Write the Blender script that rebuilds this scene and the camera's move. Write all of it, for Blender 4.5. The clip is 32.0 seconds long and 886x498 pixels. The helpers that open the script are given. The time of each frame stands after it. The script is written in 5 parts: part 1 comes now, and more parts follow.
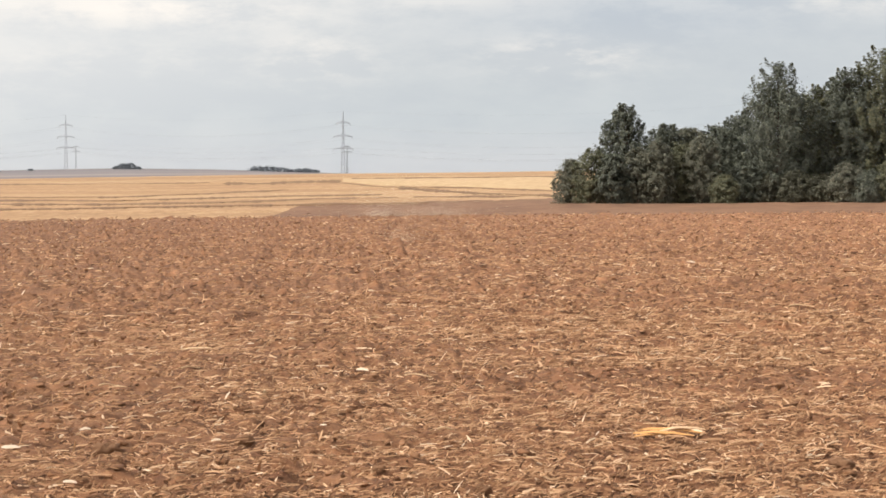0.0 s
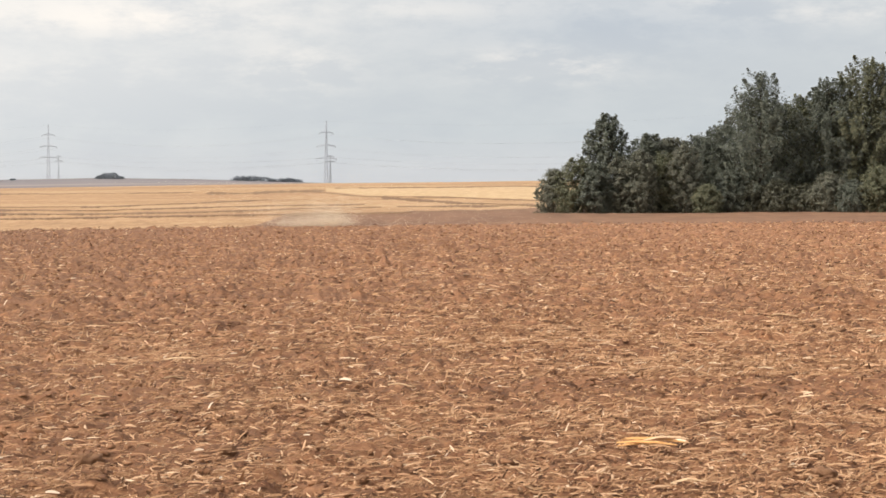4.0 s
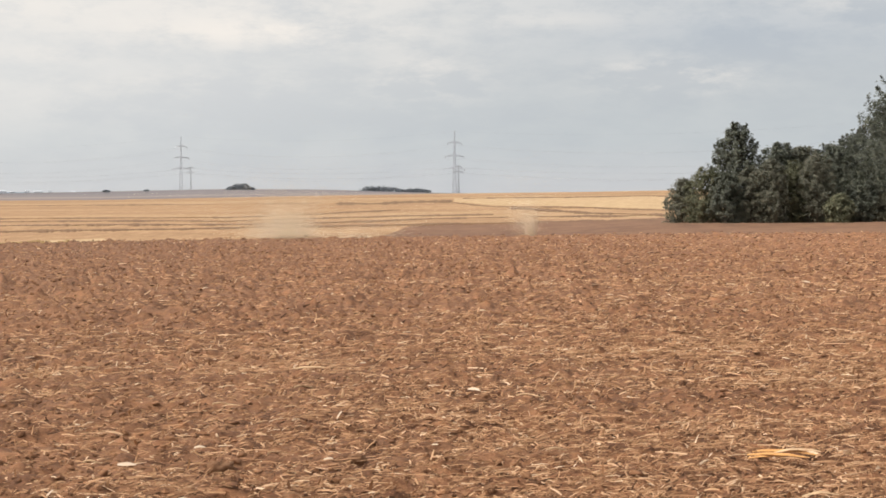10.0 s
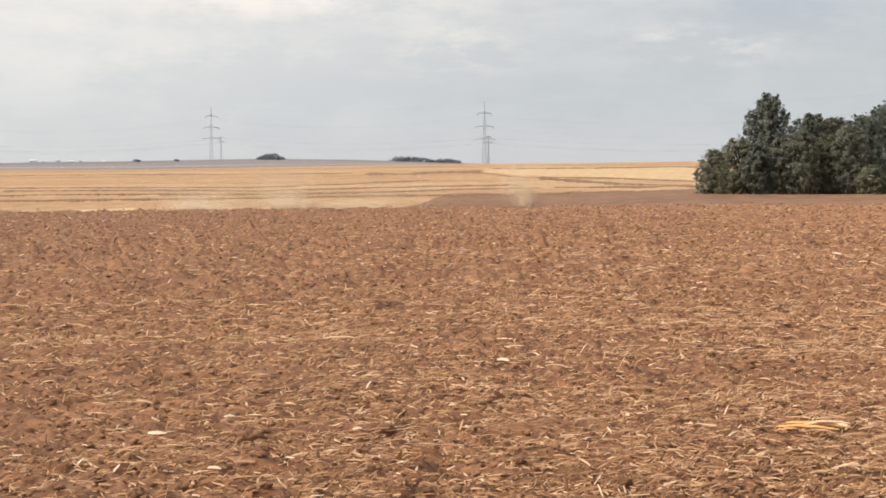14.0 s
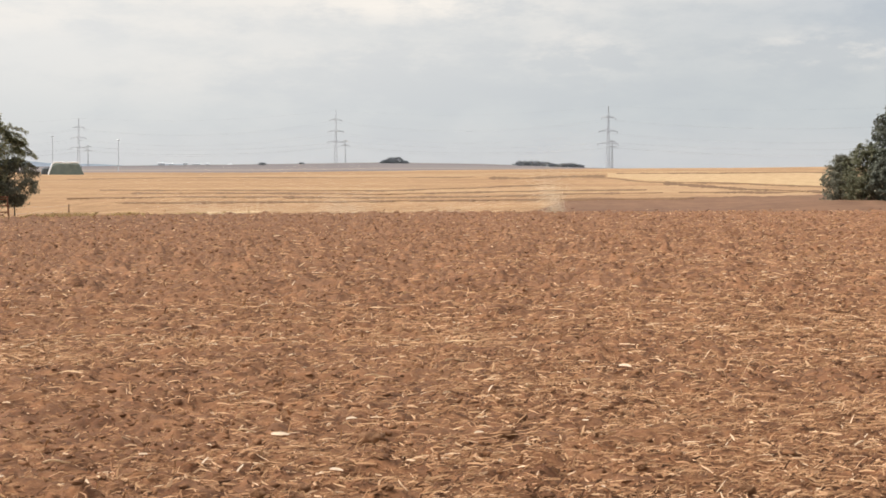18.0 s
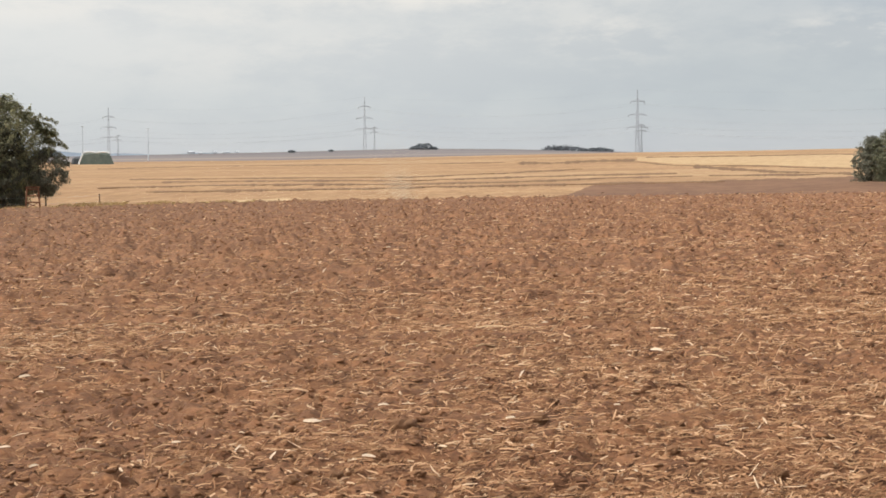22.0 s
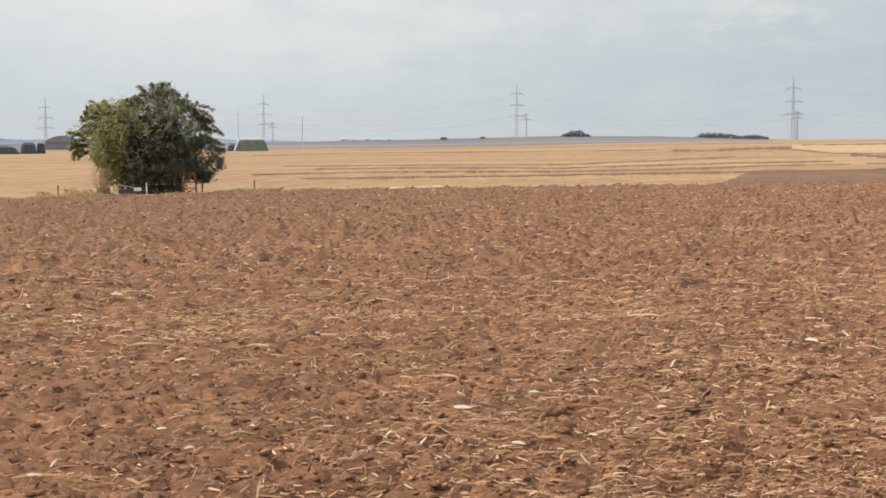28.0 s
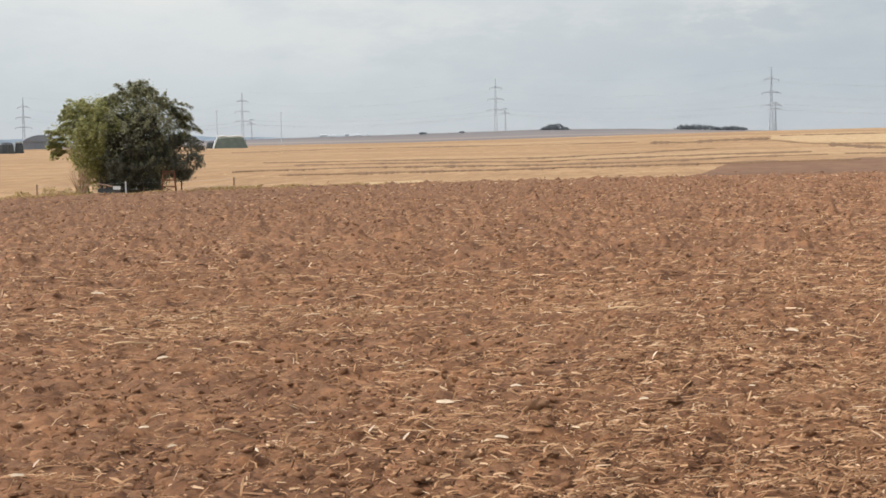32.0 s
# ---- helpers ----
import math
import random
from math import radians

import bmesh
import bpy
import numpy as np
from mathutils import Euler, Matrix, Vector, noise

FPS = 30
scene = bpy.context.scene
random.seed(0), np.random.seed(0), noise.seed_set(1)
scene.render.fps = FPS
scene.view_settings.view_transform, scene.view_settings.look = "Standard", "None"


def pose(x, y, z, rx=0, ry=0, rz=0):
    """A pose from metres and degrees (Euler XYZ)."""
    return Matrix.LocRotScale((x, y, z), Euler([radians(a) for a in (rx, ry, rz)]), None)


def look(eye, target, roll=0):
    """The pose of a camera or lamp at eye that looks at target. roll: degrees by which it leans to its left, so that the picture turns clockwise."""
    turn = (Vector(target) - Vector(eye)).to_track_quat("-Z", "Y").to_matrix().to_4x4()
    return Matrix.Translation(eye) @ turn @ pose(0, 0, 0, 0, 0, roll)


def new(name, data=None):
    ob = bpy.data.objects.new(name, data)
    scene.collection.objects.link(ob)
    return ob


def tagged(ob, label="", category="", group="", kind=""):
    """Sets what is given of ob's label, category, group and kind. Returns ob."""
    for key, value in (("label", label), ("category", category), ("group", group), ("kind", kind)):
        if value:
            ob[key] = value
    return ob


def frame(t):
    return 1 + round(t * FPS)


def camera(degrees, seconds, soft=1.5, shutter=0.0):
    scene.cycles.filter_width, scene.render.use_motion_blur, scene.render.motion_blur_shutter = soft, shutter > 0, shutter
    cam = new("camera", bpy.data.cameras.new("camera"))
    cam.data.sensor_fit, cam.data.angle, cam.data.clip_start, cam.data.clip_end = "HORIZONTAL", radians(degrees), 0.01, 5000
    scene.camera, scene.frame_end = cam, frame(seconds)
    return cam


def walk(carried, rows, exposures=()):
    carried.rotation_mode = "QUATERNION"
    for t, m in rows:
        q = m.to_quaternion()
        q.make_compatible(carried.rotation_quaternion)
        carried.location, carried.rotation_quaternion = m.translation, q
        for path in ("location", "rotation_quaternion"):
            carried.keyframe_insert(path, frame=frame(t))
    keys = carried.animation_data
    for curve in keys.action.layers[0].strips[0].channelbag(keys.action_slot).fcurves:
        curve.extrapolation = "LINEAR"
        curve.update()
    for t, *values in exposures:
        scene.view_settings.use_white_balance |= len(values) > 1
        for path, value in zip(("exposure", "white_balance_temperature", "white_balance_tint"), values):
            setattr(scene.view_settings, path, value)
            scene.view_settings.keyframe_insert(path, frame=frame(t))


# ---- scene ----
EYE = (0.0, 0.0, 1.65)
# seconds, heading (degrees to the right of +y), pitch, lean
VIEW = [
    (0, 3.464, -2.391, 0.176), (0.5, 3.536, -2.436, 0.533), (1, 3.601, -2.400, 0.218), (1.5, 4.227, -2.432, 0.042),
    (2, 4.448, -2.122, 0.030), (2.5, 4.710, -1.940, 0.116), (3, 4.506, -1.916, 0.127), (3.5, 4.226, -2.108, 0.163),
    (5.5, 3.227, -1.522, 0.228), (6, 2.814, -1.291, 0.316), (6.5, 2.464, -1.349, 0.348), (7, 1.903, -1.655, 0.108),
    (7.5, 1.209, -1.695, 0.110), (8, 0.376, -1.530, -0.021), (8.5, 0.267, -1.624, -0.154), (9, 0.260, -1.597, 0.025),
    (9.5, 0.338, -1.652, 0.061), (10, -0.129, -1.760, 0.029), (10.5, -0.344, -1.592, 0.131), (11, -0.348, -1.645, 0.193),
    (11.5, -0.424, -1.867, 0.109), (12, -0.456, -1.950, 0.180), (12.5, -0.337, -2.142, 0.157), (13, -0.000, -2.300, 0.255),
    (13.5, -0.549, -2.385, 0.265), (14, -1.082, -2.715, 0.176), (14.5, -1.905, -3.043, 0.023), (16.5, -3.546, -2.662, 0.497),
    (17, -4.171, -2.380, 0.437), (17.5, -4.838, -2.406, 0.443), (18, -5.037, -2.603, 0.424), (18.5, -5.776, -2.567, -0.356),
    (19, -6.217, -2.490, -0.199), (19.5, -5.721, -2.511, 0.089), (20, -5.709, -2.575, 0.117), (20.5, -5.742, -2.814, 0.033),
    (21, -5.897, -2.859, -0.058), (21.5, -5.823, -2.995, -0.167), (22, -6.005, -3.061, -0.190), (22.5, -6.252, -3.019, -0.040),
    (23, -6.838, -3.170, -0.162), (23.5, -7.448, -3.018, -0.165), (24, -7.848, -2.761, -0.205), (24.5, -8.516, -2.503, -0.085),
    (25, -9.211, -2.426, 0.029), (25.5, -9.655, -2.564, 0.056), (27.5, -10.357, -3.421, -0.027), (28, -10.888, -3.460, -0.111),
    (28.5, -11.565, -3.237, -0.137), (29, -11.845, -3.167, -0.174), (29.5, -11.395, -3.072, -0.469), (30, -10.853, -3.156, -0.673),
    (30.5, -10.753, -3.174, -0.737), (31, -10.676, -3.198, -0.728), (31.5, -10.540, -3.343, -0.649), (32, -10.263, -3.633, -0.797)]
cam = camera(28, 32.0, soft=1.62)


def view(az, up, lean):
    return pose(*EYE, 0, 0, -az) @ pose(0, 0, 0, 90 + up) @ pose(0, 0, 0, 0, 0, lean)


walk(cam, [(t, view(a, p, r)) for t, a, p, r in VIEW],
     [(0, 0.09, 6600, 10), (2, 0.15, 6600, 10), (3, 0.12, 6600, 10), (6, 0.02, 6550, 10), (10, -0.07, 6600, 10), (13, 0.01, 6650, 10), (17, 0.0, 6650, 10), (20, -0.05, 6600, 9), (24, -0.15, 6430, 8), (25.5, -0.16, 6400, 8), (28, -0.1, 6300, 7), (30, -0.17, 6250, 6), (32, -0.14, 6260, 7)])

# ---- light ----
SUN_AZ, SUN_EL = -98.0, 48.0
world = bpy.data.worlds.new("sky_light")
scene.world = world
world.use_nodes = True
wn, wl = world.node_tree.nodes, world.node_tree.links
sky = wn.new("ShaderNodeTexSky")
sky.sky_type, sky.sun_disc = "NISHITA", False
sky.sun_elevation, sky.sun_rotation = radians(SUN_EL), radians(SUN_AZ)
sky.dust_density = 4.0
pale = wn.new("ShaderNodeHueSaturation")
pale.inputs["Saturation"].default_value = 0.15
wl.new(sky.outputs[0], pale.inputs["Color"])
wl.new(pale.outputs[0], wn["Background"].inputs["Color"])
wn["Background"].inputs["Strength"].default_value = 0.33
sun_data = bpy.data.lights.new("sun", "SUN")
sun_data.energy, sun_data.angle, sun_data.color = 1.7, radians(7), (1.0, 0.92, 0.78)
sun = new("sun", sun_data)
_s = Vector((math.sin(radians(SUN_AZ)) * math.cos(radians(SUN_EL)), math.cos(radians(SUN_AZ)) * math.cos(radians(SUN_EL)), math.sin(radians(SUN_EL))))
sun.matrix_world = look(_s * 100, (0, 0, 0))


# ---- materials ----
def material(name, rough=0.9):
    m = bpy.data.materials.new(name)
    m.use_nodes = True
    nt = m.node_tree
    b = nt.nodes["Principled BSDF"]
    b.inputs["Roughness"].default_value = rough
    b.inputs["Specular IOR Level"].default_value = 0.25
    return m, nt.nodes, nt.links, b


def noise_node(n, l, scale, detail=4, rough=0.6, stretch=None, coord="Object"):
    tc = n.new("ShaderNodeTexCoord")
    t = n.new("ShaderNodeTexNoise")
    t.inputs["Scale"].default_value = scale
    t.inputs["Detail"].default_value = detail
    t.inputs["Roughness"].default_value = rough
    src = tc.outputs[coord]
    if stretch:
        mp = n.new("ShaderNodeMapping")
        mp.inputs["Scale"].default_value = stretch
        l.new(src, mp.inputs["Vector"])
        src = mp.outputs[0]
    l.new(src, t.inputs["Vector"])
    return t.outputs["Fac"]


def ramp(n, l, fac, stops):
    r = n.new("ShaderNodeValToRGB")
    el = r.color_ramp.elements
    while len(el) < len(stops):
        el.new(0.5)
    for e, (p, c) in zip(el, stops):
        e.position, e.color = p, (*c, 1)
    l.new(fac, r.inputs[0])
    return r.outputs[0]


def mix(n, l, fac, a, b, kind="MIX"):
    x = n.new("ShaderNodeMix")
    x.data_type, x.blend_type = "RGBA", kind
    for s, v in ((x.inputs[0], fac), (x.inputs[6], a), (x.inputs[7], b)):
        if isinstance(v, (int, float)):
            s.default_value = v
        elif isinstance(v, tuple):
            s.default_value = (*v, 1)
        else:
            l.new(v, s)
    return x.outputs[2]


def bump(n, l, b, height, strength, dist):
    x = n.new("ShaderNodeBump")
    x.inputs["Strength"].default_value, x.inputs["Distance"].default_value = strength, dist
    l.new(height, x.inputs["Height"])
    l.new(x.outputs[0], b.inputs["Normal"])


def island_mat(name, stops, rough=0.9, grain=8.0, amount=0.35, translucent=0.0, gloss=0.25):
    """A colour picked piece by piece, with grain over it."""
    m, n, l, b = material(name, rough)
    b.inputs["Specular IOR Level"].default_value = gloss
    if gloss > 0.5:
        b.inputs["Sheen Weight"].default_value = 0.25
    g = n.new("ShaderNodeNewGeometry")
    c = ramp(n, l, g.outputs["Random Per Island"], stops)
    f = noise_node(n, l, grain, 3)
    dark = ramp(n, l, f, [(0.3, (1 - amount,) * 3), (0.7, (1, 1, 1))])
    c = mix(n, l, 1.0, c, dark, "MULTIPLY")
    l.new(c, b.inputs["Base Color"])
    if translucent:
        b.inputs["Transmission Weight"].default_value = 0.0
        b.inputs["Subsurface Weight"].default_value = 0.0
        tr = n.new("ShaderNodeBsdfTranslucent")
        l.new(c, tr.inputs["Color"])
        ms = n.new("ShaderNodeMixShader")
        ms.inputs[0].default_value = translucent
        l.new(b.outputs[0], ms.inputs[1])
        l.new(tr.outputs[0], ms.inputs[2])
        l.new(ms.outputs[0], n["Material Output"].inputs["Surface"])
    return m


def plain(name, a, c, scale=3.0, rough=0.8, metal=0.0, bumpy=0.0):
    m, n, l, b = material(name, rough)
    f = noise_node(n, l, scale, 5)
    f2 = noise_node(n, l, scale * 9, 3)
    col = ramp(n, l, f, [(0.3, a), (0.7, c)])
    l.new(mix(n, l, 0.35, col, ramp(n, l, f2, [(0.3, a), (0.7, c)])), b.inputs["Base Color"])
    b.inputs["Metallic"].default_value = metal
    if bumpy:
        bump(n, l, b, f2, 0.6, bumpy)
    return m


def soil_material():
    m, n, l, b = material("tilled_soil", 0.95)
    big = noise_node(n, l, 0.35, 4, 0.6, (0.35, 1.0, 1.0))
    mid = noise_node(n, l, 4.0, 6, 0.7, (0.8, 0.6, 1.0))
    fine = noise_node(n, l, 26.0, 6, 0.8)
    col = ramp(n, l, mid, [(0.36, (0.165, 0.076, 0.037)), (0.5, (0.235, 0.113, 0.055)), (0.64, (0.31, 0.156, 0.077))])
    col = mix(n, l, 0.4, col, ramp(n, l, fine, [(0.4, (0.14, 0.067, 0.034)), (0.6, (0.29, 0.148, 0.074))]))
    # crumbs and hollows at three sizes, shaded and lit by colour alone
    for scale, long, amount, lo in ((3.2, 0.6, 0.8, 0.64), (9.0, 0.55, 0.7, 0.64), (26.0, 0.7, 0.4, 0.62)):
        lumps = noise_node(n, l, scale, 3, 0.65, (0.7, long, 1.0))
        col = mix(n, l, amount, col, ramp(n, l, lumps, [(0.39, (lo * 1.1, lo, lo * 0.94)), (0.48, (0.95,) * 3), (0.6, (1.2, 1.16, 1.1))]), "MULTIPLY")
    # darker to the left: dimming by passing cloud put into the soil's colour
    tc = n.new("ShaderNodeTexCoord")
    sx = n.new("ShaderNodeSeparateXYZ")
    l.new(tc.outputs["Object"], sx.inputs[0])
    across = n.new("ShaderNodeMapRange")
    for s, val in zip(across.inputs[1:5], (-28.0, 32.0, 0.0, 1.0)):
        s.default_value = val
    l.new(sx.outputs[0], across.inputs[0])
    # dry runs from the dimmed left side (0) to the sunnier right (1)
    dry = mix(n, l, 0.25, across.outputs[0], big)
    col = mix(n, l, 1.0, col, ramp(n, l, dry, [(0.1, (0.66, 0.672, 0.7)), (0.8, (1.0, 0.975, 0.98))]), "MULTIPLY")
    # bits of straw too small to lie as pieces of their own
    fibre = noise_node(n, l, 11.0, 5, 0.75, (0.45, 0.6, 1.0))
    mask = ramp(n, l, fibre, [(0.56, (0, 0, 0)), (0.63, (1, 1, 1))])
    patch = ramp(n, l, big, [(0.4, (0.12,) * 3), (0.65, (0.45,) * 3)])
    mask = mix(n, l, 1.0, mask, patch, "MULTIPLY")
    col = mix(n, l, mask, col, (0.47, 0.275, 0.14))
    l.new(col, b.inputs["Base Color"])
    bump(n, l, b, mix(n, l, 0.5, mid, fine), 0.9, 0.03)
    return m


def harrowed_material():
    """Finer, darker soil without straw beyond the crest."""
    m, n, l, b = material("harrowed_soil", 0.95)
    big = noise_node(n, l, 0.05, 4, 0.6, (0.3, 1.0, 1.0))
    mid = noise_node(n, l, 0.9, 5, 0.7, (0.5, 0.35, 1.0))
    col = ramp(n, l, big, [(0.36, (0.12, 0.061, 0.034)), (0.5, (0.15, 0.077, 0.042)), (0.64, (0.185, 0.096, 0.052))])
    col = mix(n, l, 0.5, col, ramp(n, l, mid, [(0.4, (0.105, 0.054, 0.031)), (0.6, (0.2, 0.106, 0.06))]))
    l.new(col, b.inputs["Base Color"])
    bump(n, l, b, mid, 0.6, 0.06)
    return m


def stubble_material():
    m, n, l, b = material("stubble", 0.9)
    big = noise_node(n, l, 0.006, 5, 0.6, (0.6, 1.0, 1.0))
    row = noise_node(n, l, 0.012, 5, 0.65, (0.1, 1.0, 1.0))
    patch = noise_node(n, l, 0.05, 6, 0.7, (0.5, 0.5, 1.0))
    mid = noise_node(n, l, 0.45, 7, 0.85, (1.0, 0.25, 1.0))
    col = ramp(n, l, mid, [(0.38, (0.23, 0.132, 0.062)), (0.5, (0.315, 0.187, 0.092)), (0.62, (0.39, 0.248, 0.132))])
    col = mix(n, l, ramp(n, l, big, [(0.48, (0,) * 3), (0.66, (0.6,) * 3)]), col, (0.41, 0.285, 0.16))
    col = mix(n, l, ramp(n, l, row, [(0.36, (0.55,) * 3), (0.47, (0.0,) * 3)]), col, (0.25, 0.145, 0.07))
    col = mix(n, l, ramp(n, l, patch, [(0.4, (0.6,) * 3), (0.52, (0.0,) * 3)]), col, (0.235, 0.13, 0.062))
    l.new(col, b.inputs["Base Color"])
    bump(n, l, b, mid, 0.6, 0.2)
    return m


def pale_stubble_material():
    m, n, l, b = material("pale_stubble", 0.9)
    big = noise_node(n, l, 0.02, 5, 0.6, (0.4, 1.0, 1.0))
    mid = noise_node(n, l, 0.5, 6, 0.8, (1.0, 0.3, 1.0))
    col = ramp(n, l, mid, [(0.38, (0.31, 0.2, 0.1)), (0.5, (0.395, 0.268, 0.142)), (0.62, (0.46, 0.325, 0.185))])
    col = mix(n, l, ramp(n, l, big, [(0.36, (0.5,) * 3), (0.5, (0.0,) * 3)]), col, (0.3, 0.19, 0.095))
    l.new(col, b.inputs["Base Color"])
    bump(n, l, b, mid, 0.6, 0.15)
    return m


def hill_material():
    m, n, l, b = material("far_fields", 0.95)
    f = noise_node(n, l, 0.004, 5, 0.6, (0.25, 1.0, 1.0))
    l.new(ramp(n, l, f, [(0.35, (0.125, 0.112, 0.115)), (0.5, (0.175, 0.15, 0.145)), (0.65, (0.26, 0.21, 0.18))]), b.inputs["Base Color"])
    return m


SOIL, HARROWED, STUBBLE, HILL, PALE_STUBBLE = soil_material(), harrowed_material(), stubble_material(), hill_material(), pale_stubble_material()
STRAW = island_mat("straw", [(0.0, (0.27, 0.132, 0.064)), (0.45, (0.38, 0.205, 0.103)), (0.8, (0.51, 0.302, 0.162)), (0.95, (0.63, 0.41, 0.245)), (1.0, (0.75, 0.58, 0.4))], 0.75, 40, 0.2, 0.2)
CHAFF = island_mat("chaff_and_crumbs", [(0.0, (0.075, 0.034, 0.017)), (0.35, (0.18, 0.086, 0.041)), (0.7, (0.35, 0.182, 0.09)), (0.92, (0.52, 0.31, 0.165)), (1.0, (0.68, 0.48, 0.31))], 0.85, 30, 0.25)
CLOD = island_mat("clods", [(0.0, (0.14, 0.064, 0.031)), (0.5, (0.22, 0.105, 0.05)), (1.0, (0.31, 0.155, 0.077))], 0.95, 25, 0.25)
HUSK = plain("pale_husk", (0.48, 0.36, 0.25), (0.68, 0.55, 0.41), 25, 0.7)
PALE_STALK = plain("pale_stalk", (0.44, 0.28, 0.15), (0.62, 0.44, 0.27), 20, 0.75)
GOLD_LEAF = plain("yellow_leaf", (0.46, 0.21, 0.06), (0.58, 0.33, 0.13), 12, 0.7)
DARK_CLOD = plain("dark_soil_clod", (0.14, 0.07, 0.036), (0.25, 0.13, 0.066), 14, 0.95, bumpy=0.02)
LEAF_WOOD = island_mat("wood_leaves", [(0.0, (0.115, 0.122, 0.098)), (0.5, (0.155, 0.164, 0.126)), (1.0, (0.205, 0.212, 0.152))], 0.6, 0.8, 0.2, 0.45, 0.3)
LEAF_GREY = island_mat("grey_green_leaves", [(0.0, (0.135, 0.132, 0.102)), (0.5, (0.185, 0.181, 0.132)), (1.0, (0.25, 0.24, 0.168))], 0.6, 0.8, 0.2, 0.45, 0.3)
LEAF_OLIVE = island_mat("olive_leaves", [(0.0, (0.122, 0.124, 0.077)), (0.5, (0.17, 0.17, 0.1)), (1.0, (0.23, 0.22, 0.13))], 0.6, 0.8, 0.2, 0.45, 0.3)
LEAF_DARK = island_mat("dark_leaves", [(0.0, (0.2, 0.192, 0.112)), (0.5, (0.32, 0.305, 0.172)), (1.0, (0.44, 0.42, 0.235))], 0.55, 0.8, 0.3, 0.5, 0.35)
# darker leaf copy: the shade under and behind other crowns is put in its colour
LEAF_SHADE = island_mat("shaded_leaves", [(0.0, (0.075, 0.071, 0.05)), (0.5, (0.108, 0.103, 0.068)), (1.0, (0.155, 0.146, 0.092))], 0.6, 0.8, 0.3, 0.4, 0.3)
LEAF_LIGHT = island_mat("light_green_leaves", [(0.0, (0.2, 0.203, 0.075)), (0.5, (0.35, 0.338, 0.115)), (1.0, (0.49, 0.46, 0.17))], 0.55, 0.8, 0.3, 0.5, 0.35)
BARK = plain("bark", (0.05, 0.038, 0.028), (0.12, 0.09, 0.07), 4, 0.95, bumpy=0.03)
TWIG = plain("dry_twigs", (0.3, 0.19, 0.125), (0.46, 0.31, 0.21), 6, 0.9)
DRY_GRASS = island_mat("dry_grass", [(0.0, (0.34, 0.24, 0.10)), (0.5, (0.5, 0.36, 0.17)), (1.0, (0.62, 0.46, 0.25))], 0.85, 2.0, 0.2, 0.3)
STEEL = plain("galvanised_steel", (0.47, 0.485, 0.51), (0.57, 0.585, 0.61), 0.3, 0.7, 0.0)
CABLE = plain("aluminium_cable", (0.35, 0.36, 0.375), (0.42, 0.43, 0.445), 0.1, 0.7, 0.0)
RED_WOOD = plain("red_brown_timber", (0.12, 0.05, 0.027), (0.2, 0.085, 0.045), 5, 0.8, bumpy=0.01)
POST_WOOD = plain("weathered_post", (0.2, 0.12, 0.08), (0.34, 0.215, 0.145), 6, 0.9, bumpy=0.01)
TARP = plain("green_tarpaulin", (0.1, 0.125, 0.11), (0.19, 0.225, 0.19), 0.5, 0.6, bumpy=0.05)
WHITE_TARP = plain("white_tarpaulin", (0.62, 0.64, 0.65), (0.84, 0.85, 0.86), 0.8, 0.6, bumpy=0.05)
PALE_SHEET = plain("pale_sheet", (0.3, 0.33, 0.34), (0.6, 0.63, 0.64), 0.7, 0.7, bumpy=0.05)
BLACK_TARP = plain("black_film", (0.05, 0.053, 0.06), (0.1, 0.104, 0.112), 0.7, 0.5, bumpy=0.05)
# hall grey made paler and bluer to carry the haze in front of it
GREY_HALL = plain("hazed_grey_hall_sheet", (0.18, 0.205, 0.245), (0.24, 0.265, 0.305), 0.3, 0.7)
PALE_WALL = plain("pale_wall", (0.55, 0.55, 0.55), (0.64, 0.64, 0.63), 0.1, 0.9)
# wall colour with distance haze mixed in
HAZY_WALL = plain("hazy_grey_wall", (0.46, 0.48, 0.51), (0.52, 0.54, 0.57), 0.1, 0.9)
WORN_TRACK = plain("worn_track", (0.12, 0.064, 0.031), (0.18, 0.1, 0.049), 0.16, 0.95)
# leaves of far bushes and trees, with bluish haze painted into both colours
FAR_BUSH = island_mat("hazed_bush_leaves", [(0.0, (0.22, 0.24, 0.265)), (1.0, (0.26, 0.28, 0.3))], 0.9, 0.5, 0.15, 0.5)
FAR_LEAF = island_mat("hazed_tree_leaves", [(0.0, (0.14, 0.155, 0.165)), (1.0, (0.19, 0.205, 0.21))], 0.9, 0.5, 0.15, 0.4)
DUST = island_mat("dust", [(0.0, (0.74, 0.64, 0.49)), (1.0, (0.82, 0.72, 0.57))], 1.0, 0.4, 0.04, 0.6)


